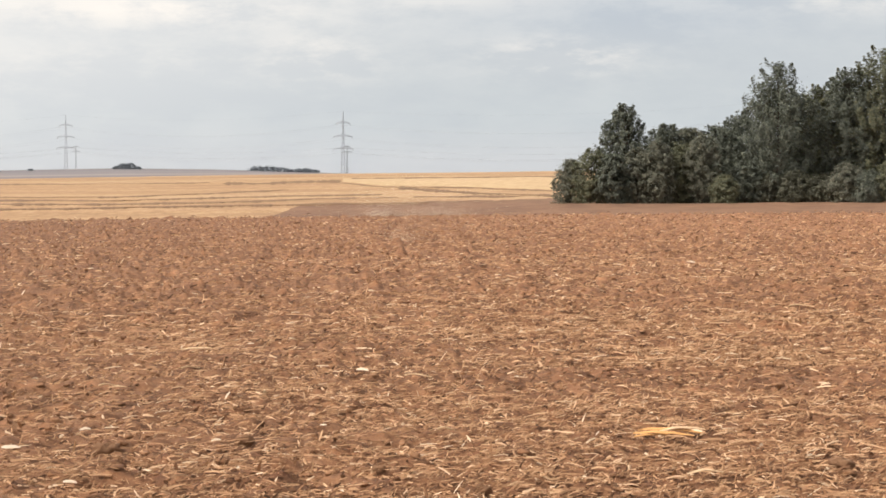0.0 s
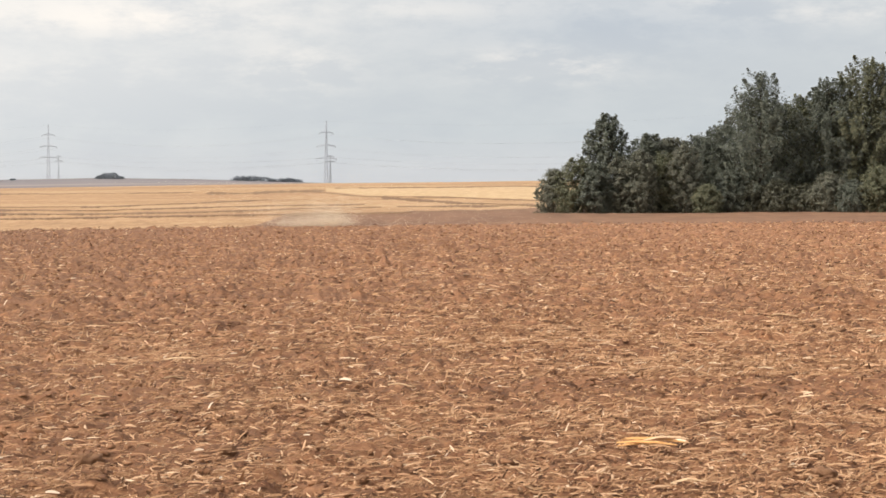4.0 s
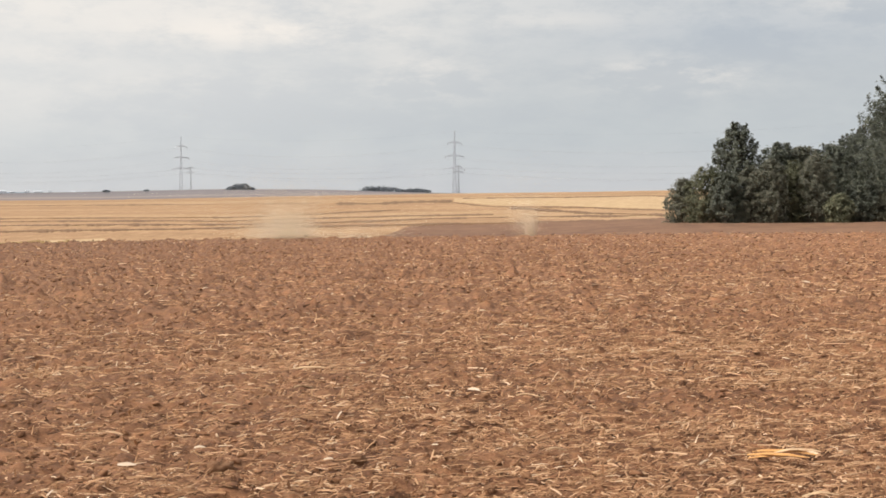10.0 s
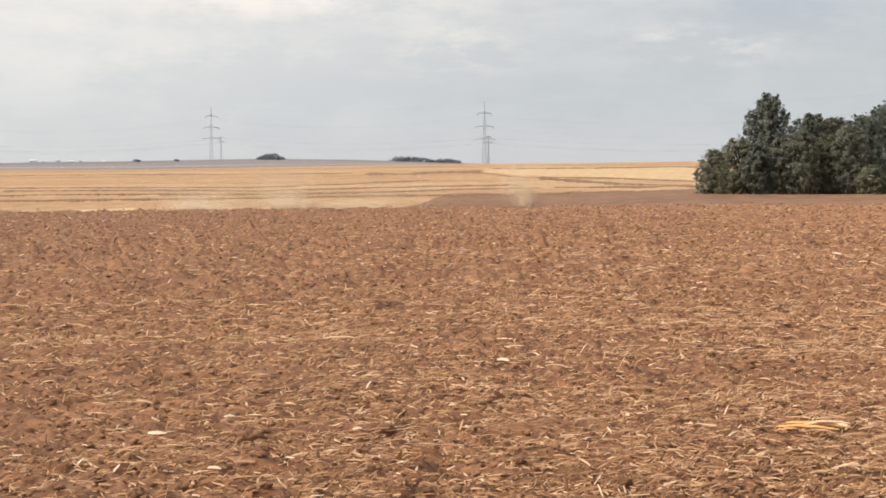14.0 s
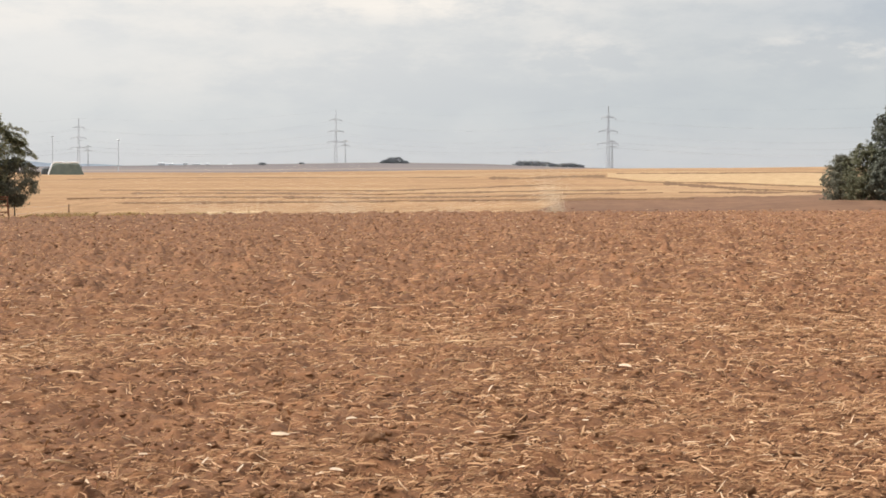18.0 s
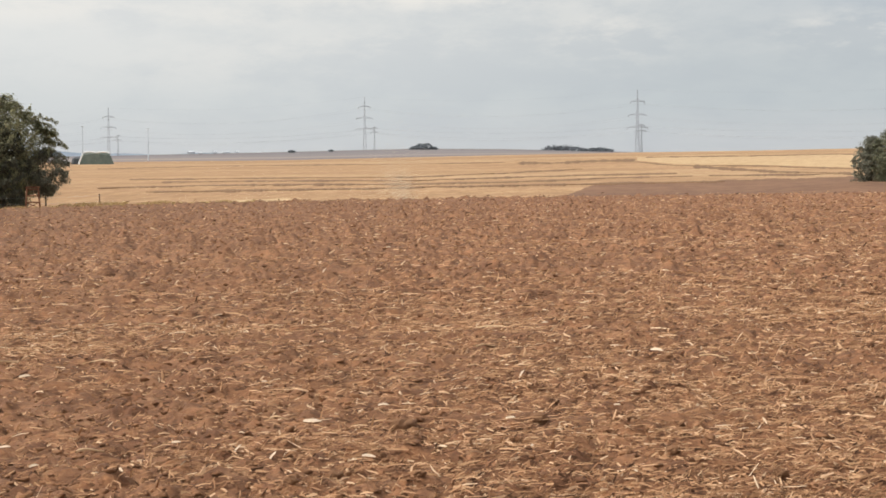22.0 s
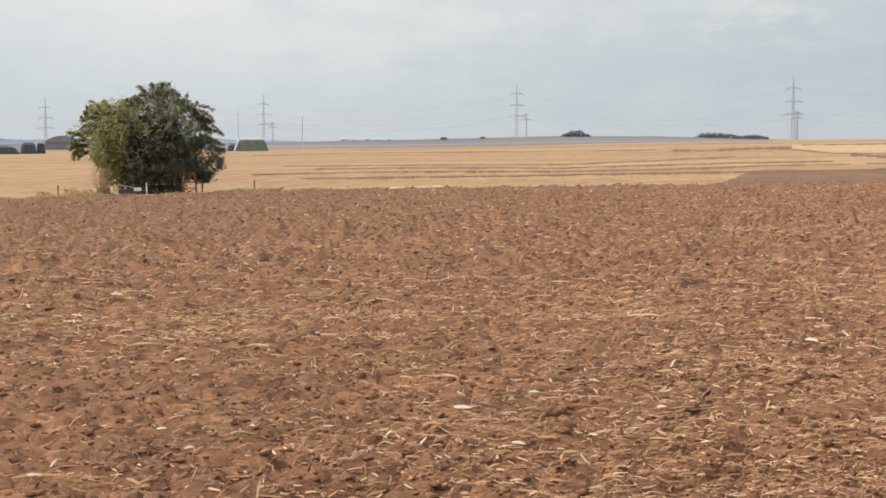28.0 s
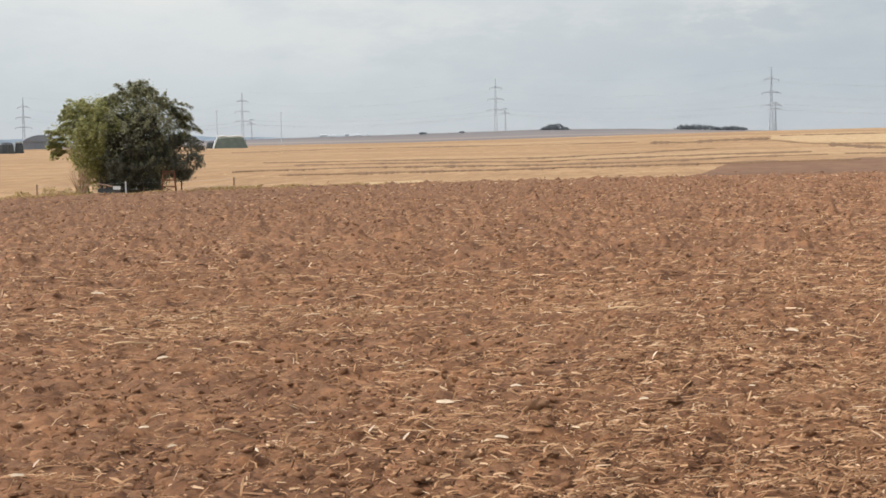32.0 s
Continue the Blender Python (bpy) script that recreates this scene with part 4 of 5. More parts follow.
def lone_trees():
    """The lone group at the field's edge: a dark bushy tree over dense shrubs, a lighter one behind it and a drooping one."""
    d, rng = 149.0, np.random.default_rng(9)
    x, y, z = at_heading(-19.9, d)
    t = plume_tree("bushy_tree", "dark bushy tree with hooked top branches", x, y, z, 9.3, 8.3, 1.6, "broad", LEAF_DARK, 301, 150, 26000, 0.125, turn=20)
    hooks = [((1.3, -0.3, 7.7), 1.3, 0.7), ((1.9, -0.3, 7.0), 1.7, 1.0), ((2.3, 0.2, 6.6), 1.9, 0.5), ((1.6, 0.3, 7.3), 1.9, 1.2), ((3.0, -0.5, 5.6), 1.6, 0.5), ((2.4, -0.6, 6.7), 1.5, 0.9), ((3.1, 0, 4.6), 1.7, 0.5), ((3.2, -0.4, 5.0), 1.5, 0.5),
             ((-1.5, 0, 8.0), -1.2, 0.7), ((-0.8, -0.2, 8.4), -0.8, 0.8), ((-0.4, 0, 8.6), 0.4, 1.0), ((0.2, 0, 8.6), 0.5, 1.0), ((-1.9, 0, 7.6), -1.2, 0.3), ((0.8, 0.2, 8.4), 0.7, 0.8), ((-1.1, 0.3, 8.3), -0.4, 1.0)]
    curling_sprays(t, rng, [(p, reach * (1.3 if p[0] > 1 else 0.8), rise * (1.3 if p[0] > 1 else 1.0)) for p, reach, rise in hooks], LEAF_DARK)
    around = [((3.4 * math.sin(k), -0.6 * math.cos(k), 8.2 - 2.4 * math.sin(k) ** 2), 0.7 * math.sin(k) + 0.4 * (-1) ** i, 0.3 + 0.3 * abs(math.cos(k))) for i, k in enumerate(np.linspace(-1.2, 1.5, 18))]
    curling_sprays(t, rng, around, LEAF_DARK)
    # the group's dark core: shade painted into the leaves of these shrubs
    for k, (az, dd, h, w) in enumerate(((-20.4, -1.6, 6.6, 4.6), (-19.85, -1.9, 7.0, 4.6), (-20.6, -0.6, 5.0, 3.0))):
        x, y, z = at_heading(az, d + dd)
        plume_tree("shrub", "dense shrub under the bushy tree, shade in its leaf colour", x, y, z, h, w, 0.0, "bell", LEAF_SHADE, 310 + k, 90, 12000, 0.115, "shrub", "shrubs under the bushy tree", 40 * k, 0.6)
    x, y, z = at_heading(-18.6, d - 0.8)
    plume_tree("drooping_tree", "grey-green tree drooping beside the high seat", x, y, z, 4.9, 4.5, 1.5, "round", LEAF_GREY, 302, 80, 8000, 0.11, droop=0.8)
    x, y, z = at_heading(-21.1, d + 0.6)
    t = plume_tree("leafy_tree", "light green broadleaf tree behind the dark one", x, y, z, 8.1, 8.2, 2.9, "round", LEAF_LIGHT, 303, 150, 20000, 0.135, turn=20)
    curling_sprays(t, rng, [((-2.0, 0, 6.5), -1.2, 1.0), ((-2.6, 0, 5.6), -1.3, 0.9), ((-1.4, 0, 7.1), -1.0, 0.9), ((-2.9, 0, 4.4), -1.1, 0.7), ((-0.5, 0, 7.5), -0.7, 0.9), ((-2.9, -0.3, 5.0), -1.2, 0.6), ((-2.8, 0.2, 3.8), -1.0, 0.3)], LEAF_LIGHT)
    around = [((-3.2 * math.sin(k), -0.9, 7.0 - 3.0 * math.sin(k) ** 2), -0.9 * math.sin(k) - 0.4, 0.4 + 0.5 * math.cos(k)) for k in np.linspace(0.1, 1.6, 9)]
    curling_sprays(t, rng, around, LEAF_LIGHT)
    x, y, z = at_heading(-21.5, d + 3.5)
    make_tree("sapling", "small light green sapling under the tree", x, y, z, 2.4, 2.0, 0.3, "round", LEAF_LIGHT, 304, 26, 40, 0.11, 0.04)


lone_trees()


# ---- power lines ----
def pylon(name, x, y, z, h, turn, arms, label, group, steel=STEEL, stout=1.0):
    """Lattice mast: four tapering legs, bracing, cross arms."""
    top = root(name, x, y, z, turn)
    base, waist = h * 0.03, h * 0.013

    def half(t):
        return base + (waist - base) * min(1.0, t / 0.62) if t < 0.62 else waist * (1 - 0.75 * (t - 0.62) / 0.38)
    t_leg = h * 0.0072 * stout
    levels = [0, 0.1, 0.2, 0.29, 0.37, 0.45, 0.53, 0.62, 0.7, 0.78, 0.86, 0.93, 1.0]
    for sx in (-1, 1):
        for sy in (-1, 1):
            bm = bmesh.new()
            limb(bm, [(sx * half(a), sy * half(a), a * h - (0.4 if a == 0 else 0)) for a in levels], t_leg * 0.6, t_leg * 0.45, 4)
            part("leg", bm, steel, top)
    for side in range(4):
        for s in (-1, 1):
            pts = []
            for k, a in enumerate(levels):
                u = s * (-1) ** k * half(a)
                pts.append(((u, -half(a)), (u, half(a)), (-half(a), u), (half(a), u))[side] + (a * h,))
            bm = bmesh.new()
            limb(bm, pts, t_leg * 0.3, t_leg * 0.25, 4)
            part("brace", bm, steel, top)
    ends = []
    for t, w in arms:
        zz, hw = t * h, w * h
        bm = bmesh.new()
        limb(bm, [(-hw, 0, zz), (-hw * 0.5, 0, zz + 0.006 * h), (0, 0, zz + 0.01 * h), (hw * 0.5, 0, zz + 0.006 * h), (hw, 0, zz)], t_leg * 0.9, t_leg * 0.9, 4)
        arm = part("cross_arm", bm, steel, top)
        for s in (-1, 1):
            bm = bmesh.new()
            bar(bm, (s * hw, 0, zz), (s * hw, 0, zz - h * 0.03), t_leg * 0.7, sides=6)
            part("insulator", bm, BARK, arm, "dark string insulator")
            bm = bmesh.new()
            bar(bm, (s * hw, 0, zz), (s * half(t), 0, zz + h * 0.035), t_leg * 0.8)
            part("arm_strut", bm, steel, arm)
            ends.append((top.matrix_basis @ Vector((s * hw, 0, zz - h * 0.03)))[:])
    ends.append((top.matrix_basis @ Vector((0, 0, h)))[:])
    tagged(top, label, "pylon", group)
    return ends


def cable_run(a, b, sag, r, label):
    bm = bmesh.new()
    a, b = Vector(a), Vector(b)
    pts = [a.lerp(b, k / 14) - Vector((0, 0, sag * 4 * (k / 14) * (1 - k / 14))) for k in range(15)]
    limb(bm, pts, r, r, 4)
    me = bpy.data.meshes.new("power_cable")
    bm.to_mesh(me)
    bm.free()
    me.materials.append(CABLE)
    tagged(new("power_cable", me), label, "cable", "cables of the power line")


def power_line():
    big = [(14.0, 1250, 50), (0.24, 1420, 50), (-8.51, 1640, 49.5), (-16.63, 1790, 49), (-23.46, 1900, 52)]
    arms = [(0.40, 0.165), (0.60, 0.15), (0.81, 0.115)]
    runs = []
    tops = {0.24: 2.03, -8.51: 1.86, -16.63: 1.67, -23.46: 1.43}
    for az, d, h in big:
        x, y, z = at_heading(az, d)
        if az in tops:
            z = EYE[2] + d * math.tan(radians(tops[az])) - h
            z = min(z, float(land(x, y)))
        runs.append(pylon("pylon", x, y, z, h, 12, arms, "tall grey steel lattice pylon with three cross arms", "pylons of the power line"))
    for a, b in zip(runs, runs[1:]):
        for k, (p, q) in enumerate(zip(a, b)):
            cable_run(p, q, 9 if k < 6 else 6, 0.034 if k < 6 else 0.022, "thin sagging overhead power cable")
    small = [(12.0, 1270, 20), (0.37, 1390, 22), (-8.2, 1600, 21), (-16.34, 1730, 21), (-22.7, 1850, 20)]
    runs = []
    for az, d, h in small:
        x, y, z = at_heading(az, d)
        runs.append(pylon("small_pylon", x, y, z, h, 12, [(0.76, 0.17), (0.95, 0.12)], "small grey steel mast with two cross arms", "masts of the lesser line", CABLE, 1.7))
    for a, b in zip(runs, runs[1:]):
        for p, q in zip(a[:4], b[:4]):
            cable_run(p, q, 5, 0.045, "thin sagging overhead power cable")
    for az, d, h in ((-17.44, 1100, 21), (-15.40, 1150, 19.5)):
        x, y, z = at_heading(az, d)
        p = root("mast", x, y, z)
        bm = bmesh.new()
        limb(bm, [(0, 0, -0.3), (0, 0, h * 0.5), (0, 0, h)], 0.32, 0.2, 8)
        part("pole", bm, STEEL, p)
        bm = bmesh.new()
        box(bm, (-0.9, -0.3, h), (0.9, 0.3, h + 0.9), 0.08)
        part("mast_head", bm, WHITE_TARP, p, "pale box-shaped head")
        tagged(p, "slim grey mast with a pale head", "mast", "masts beyond the stubble")


power_line()


def on_land(az, el):
    """Where the line of sight at this heading and rise meets the land beyond the crest."""
    d = np.exp(np.linspace(math.log(165), math.log(900), 400))
    x, y = d * math.sin(radians(az)), d * math.cos(radians(az))
    e = np.degrees(np.arctan2(land(x, y) - EYE[2], d))
    return float(np.interp(el, np.maximum.accumulate(e), d))


def wheel_track(knots, thick, seed, gaps=0.3):
    """A worn brown wheel line across the stubble, by heading and rise; its edges are ragged and it fades out in places."""
    rng = np.random.default_rng(seed)
    ka, ke = zip(*knots)
    n, v, f = int((ka[-1] - ka[0]) * 14) + 4, [], []
    az = np.linspace(ka[0], ka[-1], n)
    el = np.interp(az, ka, ke) + 0.012 * (vnoise(az * 1.3 + seed, az * 0, seed) - 0.5) + 0.008 * (vnoise(az * 6, az * 0, seed + 1) - 0.5)
    w = thick * (0.35 + 1.3 * vnoise(az * 2.1, az * 0 + seed, seed + 2)) * (0.5 + rng.random(n))
    w = np.where(vnoise(az * 1.1, az * 0, seed + 3) < gaps, w * 0.12, w)
    w[0] = w[-1] = 0.002
    for a, e, h in zip(az, el, w):
        for s, lift in ((-1, -0.1), (-0.7, 0.07), (0, 0.1), (0.7, 0.07), (1, -0.1)):
            v.append(at_heading(a, on_land(a, e + s * h), lift))
    for k in range(n - 1):
        for j in range(4):
            f.append((k * 5 + j, k * 5 + j + 1, k * 5 + j + 6, k * 5 + j + 5))
    tagged(new("wheel_track", mesh_of("wheel_track", v, np.array(f)[:, ::-1], WORN_TRACK, smooth=True)), "brown worn wheel track across the stubble", "track", kind="structure")


TRACKS = [  # heading and rise along it, half thickness in degrees, share left bare
    ([(-15, -0.88), (-13.5, -0.86), (-10, -0.85), (-7, -0.87), (-4.5, -0.79), (-2.5, -0.73), (-0.9, -0.69), (1.5, -0.64)], 0.016, 0.25),
    ([(-17, -1.05), (-13.5, -0.99), (-10, -0.97), (-7, -0.98), (-4.5, -0.93), (-2.5, -0.88), (-0.8, -0.8), (2.0, -0.74)], 0.018, 0.25),
    ([(-15.5, -1.2), (-13.5, -1.17), (-10, -1.14), (-7, -1.09), (-4.5, -1.04), (-2, -1.0), (0.5, -0.95), (3, -0.92)], 0.022, 0.2),
    ([(-16, -0.78), (-10, -0.76), (-7, -0.75), (-4, -0.63), (-1.5, -0.5)], 0.011, 0.45),
    ([(-17, -0.44), (-13, -0.36), (-8, -0.33), (-4, -0.28)], 0.01, 0.45),
    ([(-3.6, -0.3), (-2.4, -0.3), (-1.2, -0.25), (0.2, -0.22)], 0.03, 0.15),
    ([(-1.6, -0.24), (0.2, -0.27), (1.5, -0.4), (3.5, -0.4), (7.5, -0.52)], 0.012, 0.2),
    ([(2.0, -0.43), (3.4, -0.53), (4.6, -0.6), (7.0, -0.66)], 0.035, 0.15),
    ([(0.5, -0.13), (3.5, -0.1), (7.8, -0.03)], 0.013, 0.15),
    ([(2.5, -0.72), (5.0, -0.7), (7.0, -0.68)], 0.02, 0.3),
]
for k, (knots, thick, bare) in enumerate(TRACKS):
    wheel_track(knots, thick * 1.25, 700 + 10 * k, bare * 0.6)


# ---- stacks and halls beyond the stubble ----
def tarped_stack(az, d, ln, wd, h, mat, top_mat, label):
    x, y, z = at_heading(az, d)
    r = root("covered_stack", x, y, z, -az)
    rng = np.random.default_rng(int(abs(az) * 10))
    bm = bmesh.new()
    n = 13
    prof = [(-0.5, 0), (-0.47, 0.35), (-0.43, 0.8), (-0.3, 0.97), (0, 1.0), (0.3, 0.96), (0.44, 0.8), (0.48, 0.35), (0.5, 0)]
    rings = []
    for i in range(n):
        t = i / (n - 1)
        s = 1 - 0.16 * abs(2 * t - 1) ** 6
        xx = (t - 0.5) * ln
        rings.append([bm.verts.new((xx * (1 - 0.24 * pz), py * wd * s, max(0, pz * h * s + (rng.normal(0, 0.02) * h if 0 < pz else 0)))) for py, pz in prof])
    for a, b in zip(rings, rings[1:]):
        for k in range(len(prof) - 1):
            bm.faces.new((a[k], b[k], b[k + 1], a[k + 1]))
    bm.faces.new(rings[0])
    bm.faces.new(rings[-1][::-1])
    part("cover", bm, mat, r)
    if top_mat:
        for k, (x0, x1) in enumerate(((-0.37, -0.02), (0.0, 0.37))):
            bm = bmesh.new()
            arch = [(x0 * ln + (x1 - x0) * ln * t, -wd * 0.42, h * (0.93 + 0.08 * math.sin(math.pi * min(1, max(0, t))) ** 0.4)) for t in (0, 0.08, 0.25, 0.5, 0.75, 0.92, 1.0)]
            limb(bm, arch, 0.4, 0.4, 6)
            part("edge_band", bm, top_mat, r, "pale weathered band along the top edge")
            bm = bmesh.new()
            box(bm, (x0 * ln, -wd * 0.3, h * 0.9), (x1 * ln, wd * 0.3, h * 1.02), 0.2)
            part("top_sheet", bm, top_mat, r, "pale weathered sheet over the top")
        bm = bmesh.new()
        limb(bm, [(-0.5 * ln, -wd * 0.5, 0.0), (-0.44 * ln, -wd * 0.47, h * 0.5), (-0.38 * ln, -wd * 0.42, h * 0.9)], 0.32, 0.32, 6)
        part("edge_band", bm, top_mat, r, "pale weathered band along the slope")
    for k in range(6):
        bm = bmesh.new()
        x0 = (k / 5 - 0.5) * ln * 0.86
        bar(bm, (x0, -wd * 0.5, 0.1), (x0, -wd * 0.44, h * 0.8), 0.08)
        part("strap", bm, TARP, r)
    tagged(r, label, "straw stack", "stacks on the stubble")


def hall(az, d, ln, wd, h):
    x, y, z = at_heading(az, d)
    r = root("farm_hall", x, y, z, -az)
    bm = bmesh.new()
    box(bm, (-ln / 2, -wd / 2, -0.3), (ln / 2, wd / 2, h * 0.55))
    part("wall", bm, GREY_HALL, r)
    bm = bmesh.new()
    n = 10
    a = [bm.verts.new((-ln * 0.52 + 1.04 * ln * k / n, -wd * 0.53, h * 0.55 + h * 0.45 * math.sin(math.pi * k / n) ** 0.7)) for k in range(n + 1)]
    b = [bm.verts.new((p.co.x, wd * 0.53, p.co.z)) for p in a]
    for k in range(n):
        bm.faces.new((a[k], a[k + 1], b[k + 1], b[k]))
    bm.faces.new(a[::-1])
    bm.faces.new(b)
    part("roof", bm, GREY_HALL, r)
    tagged(r, "dark grey farm hall with a curved roof", "hall")


tarped_stack(-17.02, 700, 13.4, 8, 4.7, TARP, WHITE_TARP, "green tarpaulin-covered straw stack with pale sheets on top")
tarped_stack(-17.62, 705, 4.6, 6, 2.8, BLACK_TARP, None, "low dark film-covered heap beside the big stack")
tarped_stack(-25.0, 640, 17.0, 6, 2.9, BLACK_TARP, None, "long low black film-covered heap")
tarped_stack(-24.0, 645, 5.8, 5, 4.0, BLACK_TARP, None, "black film-covered heap with a rounded top")
tarped_stack(-23.62, 652, 3.6, 5, 3.9, BLACK_TARP, PALE_SHEET, "dark film-covered heap with a pale top")
hall(-22.95, 830, 15.5, 14, 6.6)


# ---- far bushes on the hill ----
def far_bush(az, d, w, h, seed):
    x, y, z = at_heading(az, d)
    make_tree("far_bush", "dark rounded clump of bushes on the hill", x, y, z - 0.5, h, w, 0.2, "dome", FAR_BUSH, seed, 40, 30, 0.55, 0.2, "bush", "bushes on the hill")


for k, (az, w, h) in enumerate(((-6.72, 8, 5.5), (-6.5, 7, 6.0), (-6.3, 5, 3.0), (-6.9, 6, 3.4), (-2.5, 10, 4.5), (-2.15, 11, 5.0), (-1.8, 10, 4.4), (-1.5, 6, 3.0),
                                (-1.2, 7, 3.4), (-0.95, 8, 4.0), (-0.7, 6, 3.2), (-10.86, 4, 2.4), (-9.6, 3, 2.0))):
    far_bush(az, 1450, w * 1.6, h * 0.85, 400 + k)


def copse():
    """Hazy trees behind the heaps."""
    for k, (az, w, h) in enumerate(((-25.75, 11, 8.0), (-25.4, 10, 8.4), (-26.2, 12, 7.4))):
        x, y, z = at_heading(az, 860)
        make_tree("far_tree", "hazy dark round-topped tree behind the heaps", x, y, z - 0.3, h, w, 0.3, "bell", FAR_LEAF, 440 + k, 50, 60, 0.4, 0.2, "tree", "trees behind the heaps", 60 * k)


copse()


# ---- far hills, haze in their blue colour ----
def far_ridges():
    # the blue-grey of aerial haze is put straight into the woods' colour
    m = plain("hazed_far_woods", (0.3, 0.36, 0.43), (0.38, 0.43, 0.5), 0.004, 0.95)
    v, f = [], []
    n = 90
    for k in range(n + 1):
        az = -40 + 32 * k / n
        e = 0.11 + 0.035 * math.sin(az * 0.9) + 0.02 * math.sin(az * 2.7 + 1) - 0.012 * max(0, az + 20)
        for d, ee in ((4000, -0.3), (4250, e), (4395, -0.3)):
            v.append((d * math.sin(radians(az)), d * math.cos(radians(az)), EYE[2] + d * math.tan(radians(ee))))
    for k in range(n):
        for j in range(2):
            f.append((k * 3 + j, (k + 1) * 3 + j, (k + 1) * 3 + j + 1, k * 3 + j + 1))
    tagged(new("far_hills", mesh_of("far_hills", v, np.array(f), m, smooth=True)), "low wooded hills on the horizon, haze in their blue-grey colour", "hills", kind="structure")


far_ridges()


# ---- fence, high seat and bits at the field edge ----
def high_seat():
    x, y, z = at_heading(-19.0, 143.9)
    r = root("high_seat", x, y, z, 19)
    legs = [((-0.6, -0.3), (-0.42, 0.0)), ((0.6, -0.3), (0.42, 0.0)), ((-0.55, 0.6), (-0.42, 0.45)), ((0.55, 0.6), (0.42, 0.45))]
    for (a, b), (c, d) in legs:
        bm = bmesh.new()
        bar(bm, (a, b, -0.15), (c, d, 1.75), 0.11, sides=6)
        part("leg", bm, RED_WOOD, r)
    for k, t in enumerate((0.33, 0.62, 0.9)):
        bm = bmesh.new()
        w = 0.6 - 0.18 * t
        bar(bm, (-w - 0.06, -0.3 + 0.3 * t, 1.75 * t), (w + 0.06, -0.3 + 0.3 * t, 1.75 * t), 0.09, sides=6)
        part("rung", bm, RED_WOOD, r)
    for s in (-1, 1):
        bm = bmesh.new()
        bar(bm, (-0.5 * s, -0.26, 0.1), (0.5 * s, -0.2, 0.58), 0.05)
        part("brace", bm, RED_WOOD, r)
    bm = bmesh.new()
    box(bm, (-0.55, -0.05, 1.72), (0.55, 0.5, 1.80), 0.015)
    part("seat", bm, RED_WOOD, r)
    tagged(r, "red-brown wooden hunting seat with ladder rungs", "high seat")


high_seat()


def fence():
    az_list = [-23.1, -20.35, -16.94]
    pts = []
    for az in az_list:
        x, y, z = at_heading(az, 144.5)
        r = root("fence_post", x, y, z, az * 7)
        bm = bmesh.new()
        limb(bm, [(0, 0, -0.3), (0.01, 0, 0.6), (0.02, 0.01, 1.12)], 0.07, 0.06, 8)
        part("post", bm, PALE_WALL if az == -20.35 else POST_WOOD, r)
        bm = bmesh.new()
        bar(bm, (-0.08, -0.02, 0.98), (-0.02, -0.02, 0.98), 0.03)
        part("wire_clip", bm, BLACK_TARP, r)
        tagged(r, "short pale painted fence post beside the trough" if az == -20.35 else "short weathered wooden fence post at the field edge", "fence post", "posts of the field fence")
        pts.append(Vector((x, y, z)))
    for hgt in (0.5, 0.98):
        bm = bmesh.new()
        for a, b in zip(pts, pts[1:]):
            mid = (a + b) / 2 + Vector((0, 0, hgt - 0.06))
            limb(bm, [a + Vector((0, 0, hgt)), mid, b + Vector((0, 0, hgt))], 0.004, 0.004, 4)
        me = bpy.data.meshes.new("fence_wire")
        bm.to_mesh(me)
        bm.free()
        me.materials.append(CABLE)
        tagged(new("fence_wire", me), "thin slack steel wire between fence posts", "fence wire", "wires of the field fence")


fence()


def trough():
    x, y, z = at_heading(-20.85, 144.6)
    r = root("covered_trough", x, y, z, 20)
    bm = bmesh.new()
    box(bm, (-0.95, -0.4, -0.1), (0.9, 0.5, 0.62), 0.06)
    part("tub", bm, BLACK_TARP, r)
    bm = bmesh.new()
    v = [bm.verts.new(p) for p in ((-0.9, -0.45, 1.0), (0.75, -0.45, 0.66), (0.75, 0.5, 0.68), (-0.9, 0.5, 1.02), (-0.9, -0.45, 0.95), (0.75, -0.45, 0.6), (0.75, 0.5, 0.62), (-0.9, 0.5, 0.97))]
    for f in ((0, 1, 2, 3), (7, 6, 5, 4), (0, 4, 5, 1), (1, 5, 6, 2), (2, 6, 7, 3), (3, 7, 4, 0)):
        bm.faces.new([v[i] for i in f])
    part("lid", bm, POST_WOOD, r)
    bm = bmesh.new()
    box(bm, (0.25, -0.47, 0.5), (0.85, -0.42, 0.78), 0.02)
    part("sheet", bm, WHITE_TARP, r, "pale sheet at one end")
    for sx in (-0.8, 0.65):
        bm = bmesh.new()
        bar(bm, (sx, 0, 0.6), (sx, 0, 0.94 if sx < 0 else 0.62), 0.05)
        part("lid_prop", bm, POST_WOOD, r)
    tagged(r, "dark tub with a slanting lid under the tree", "trough")


trough()


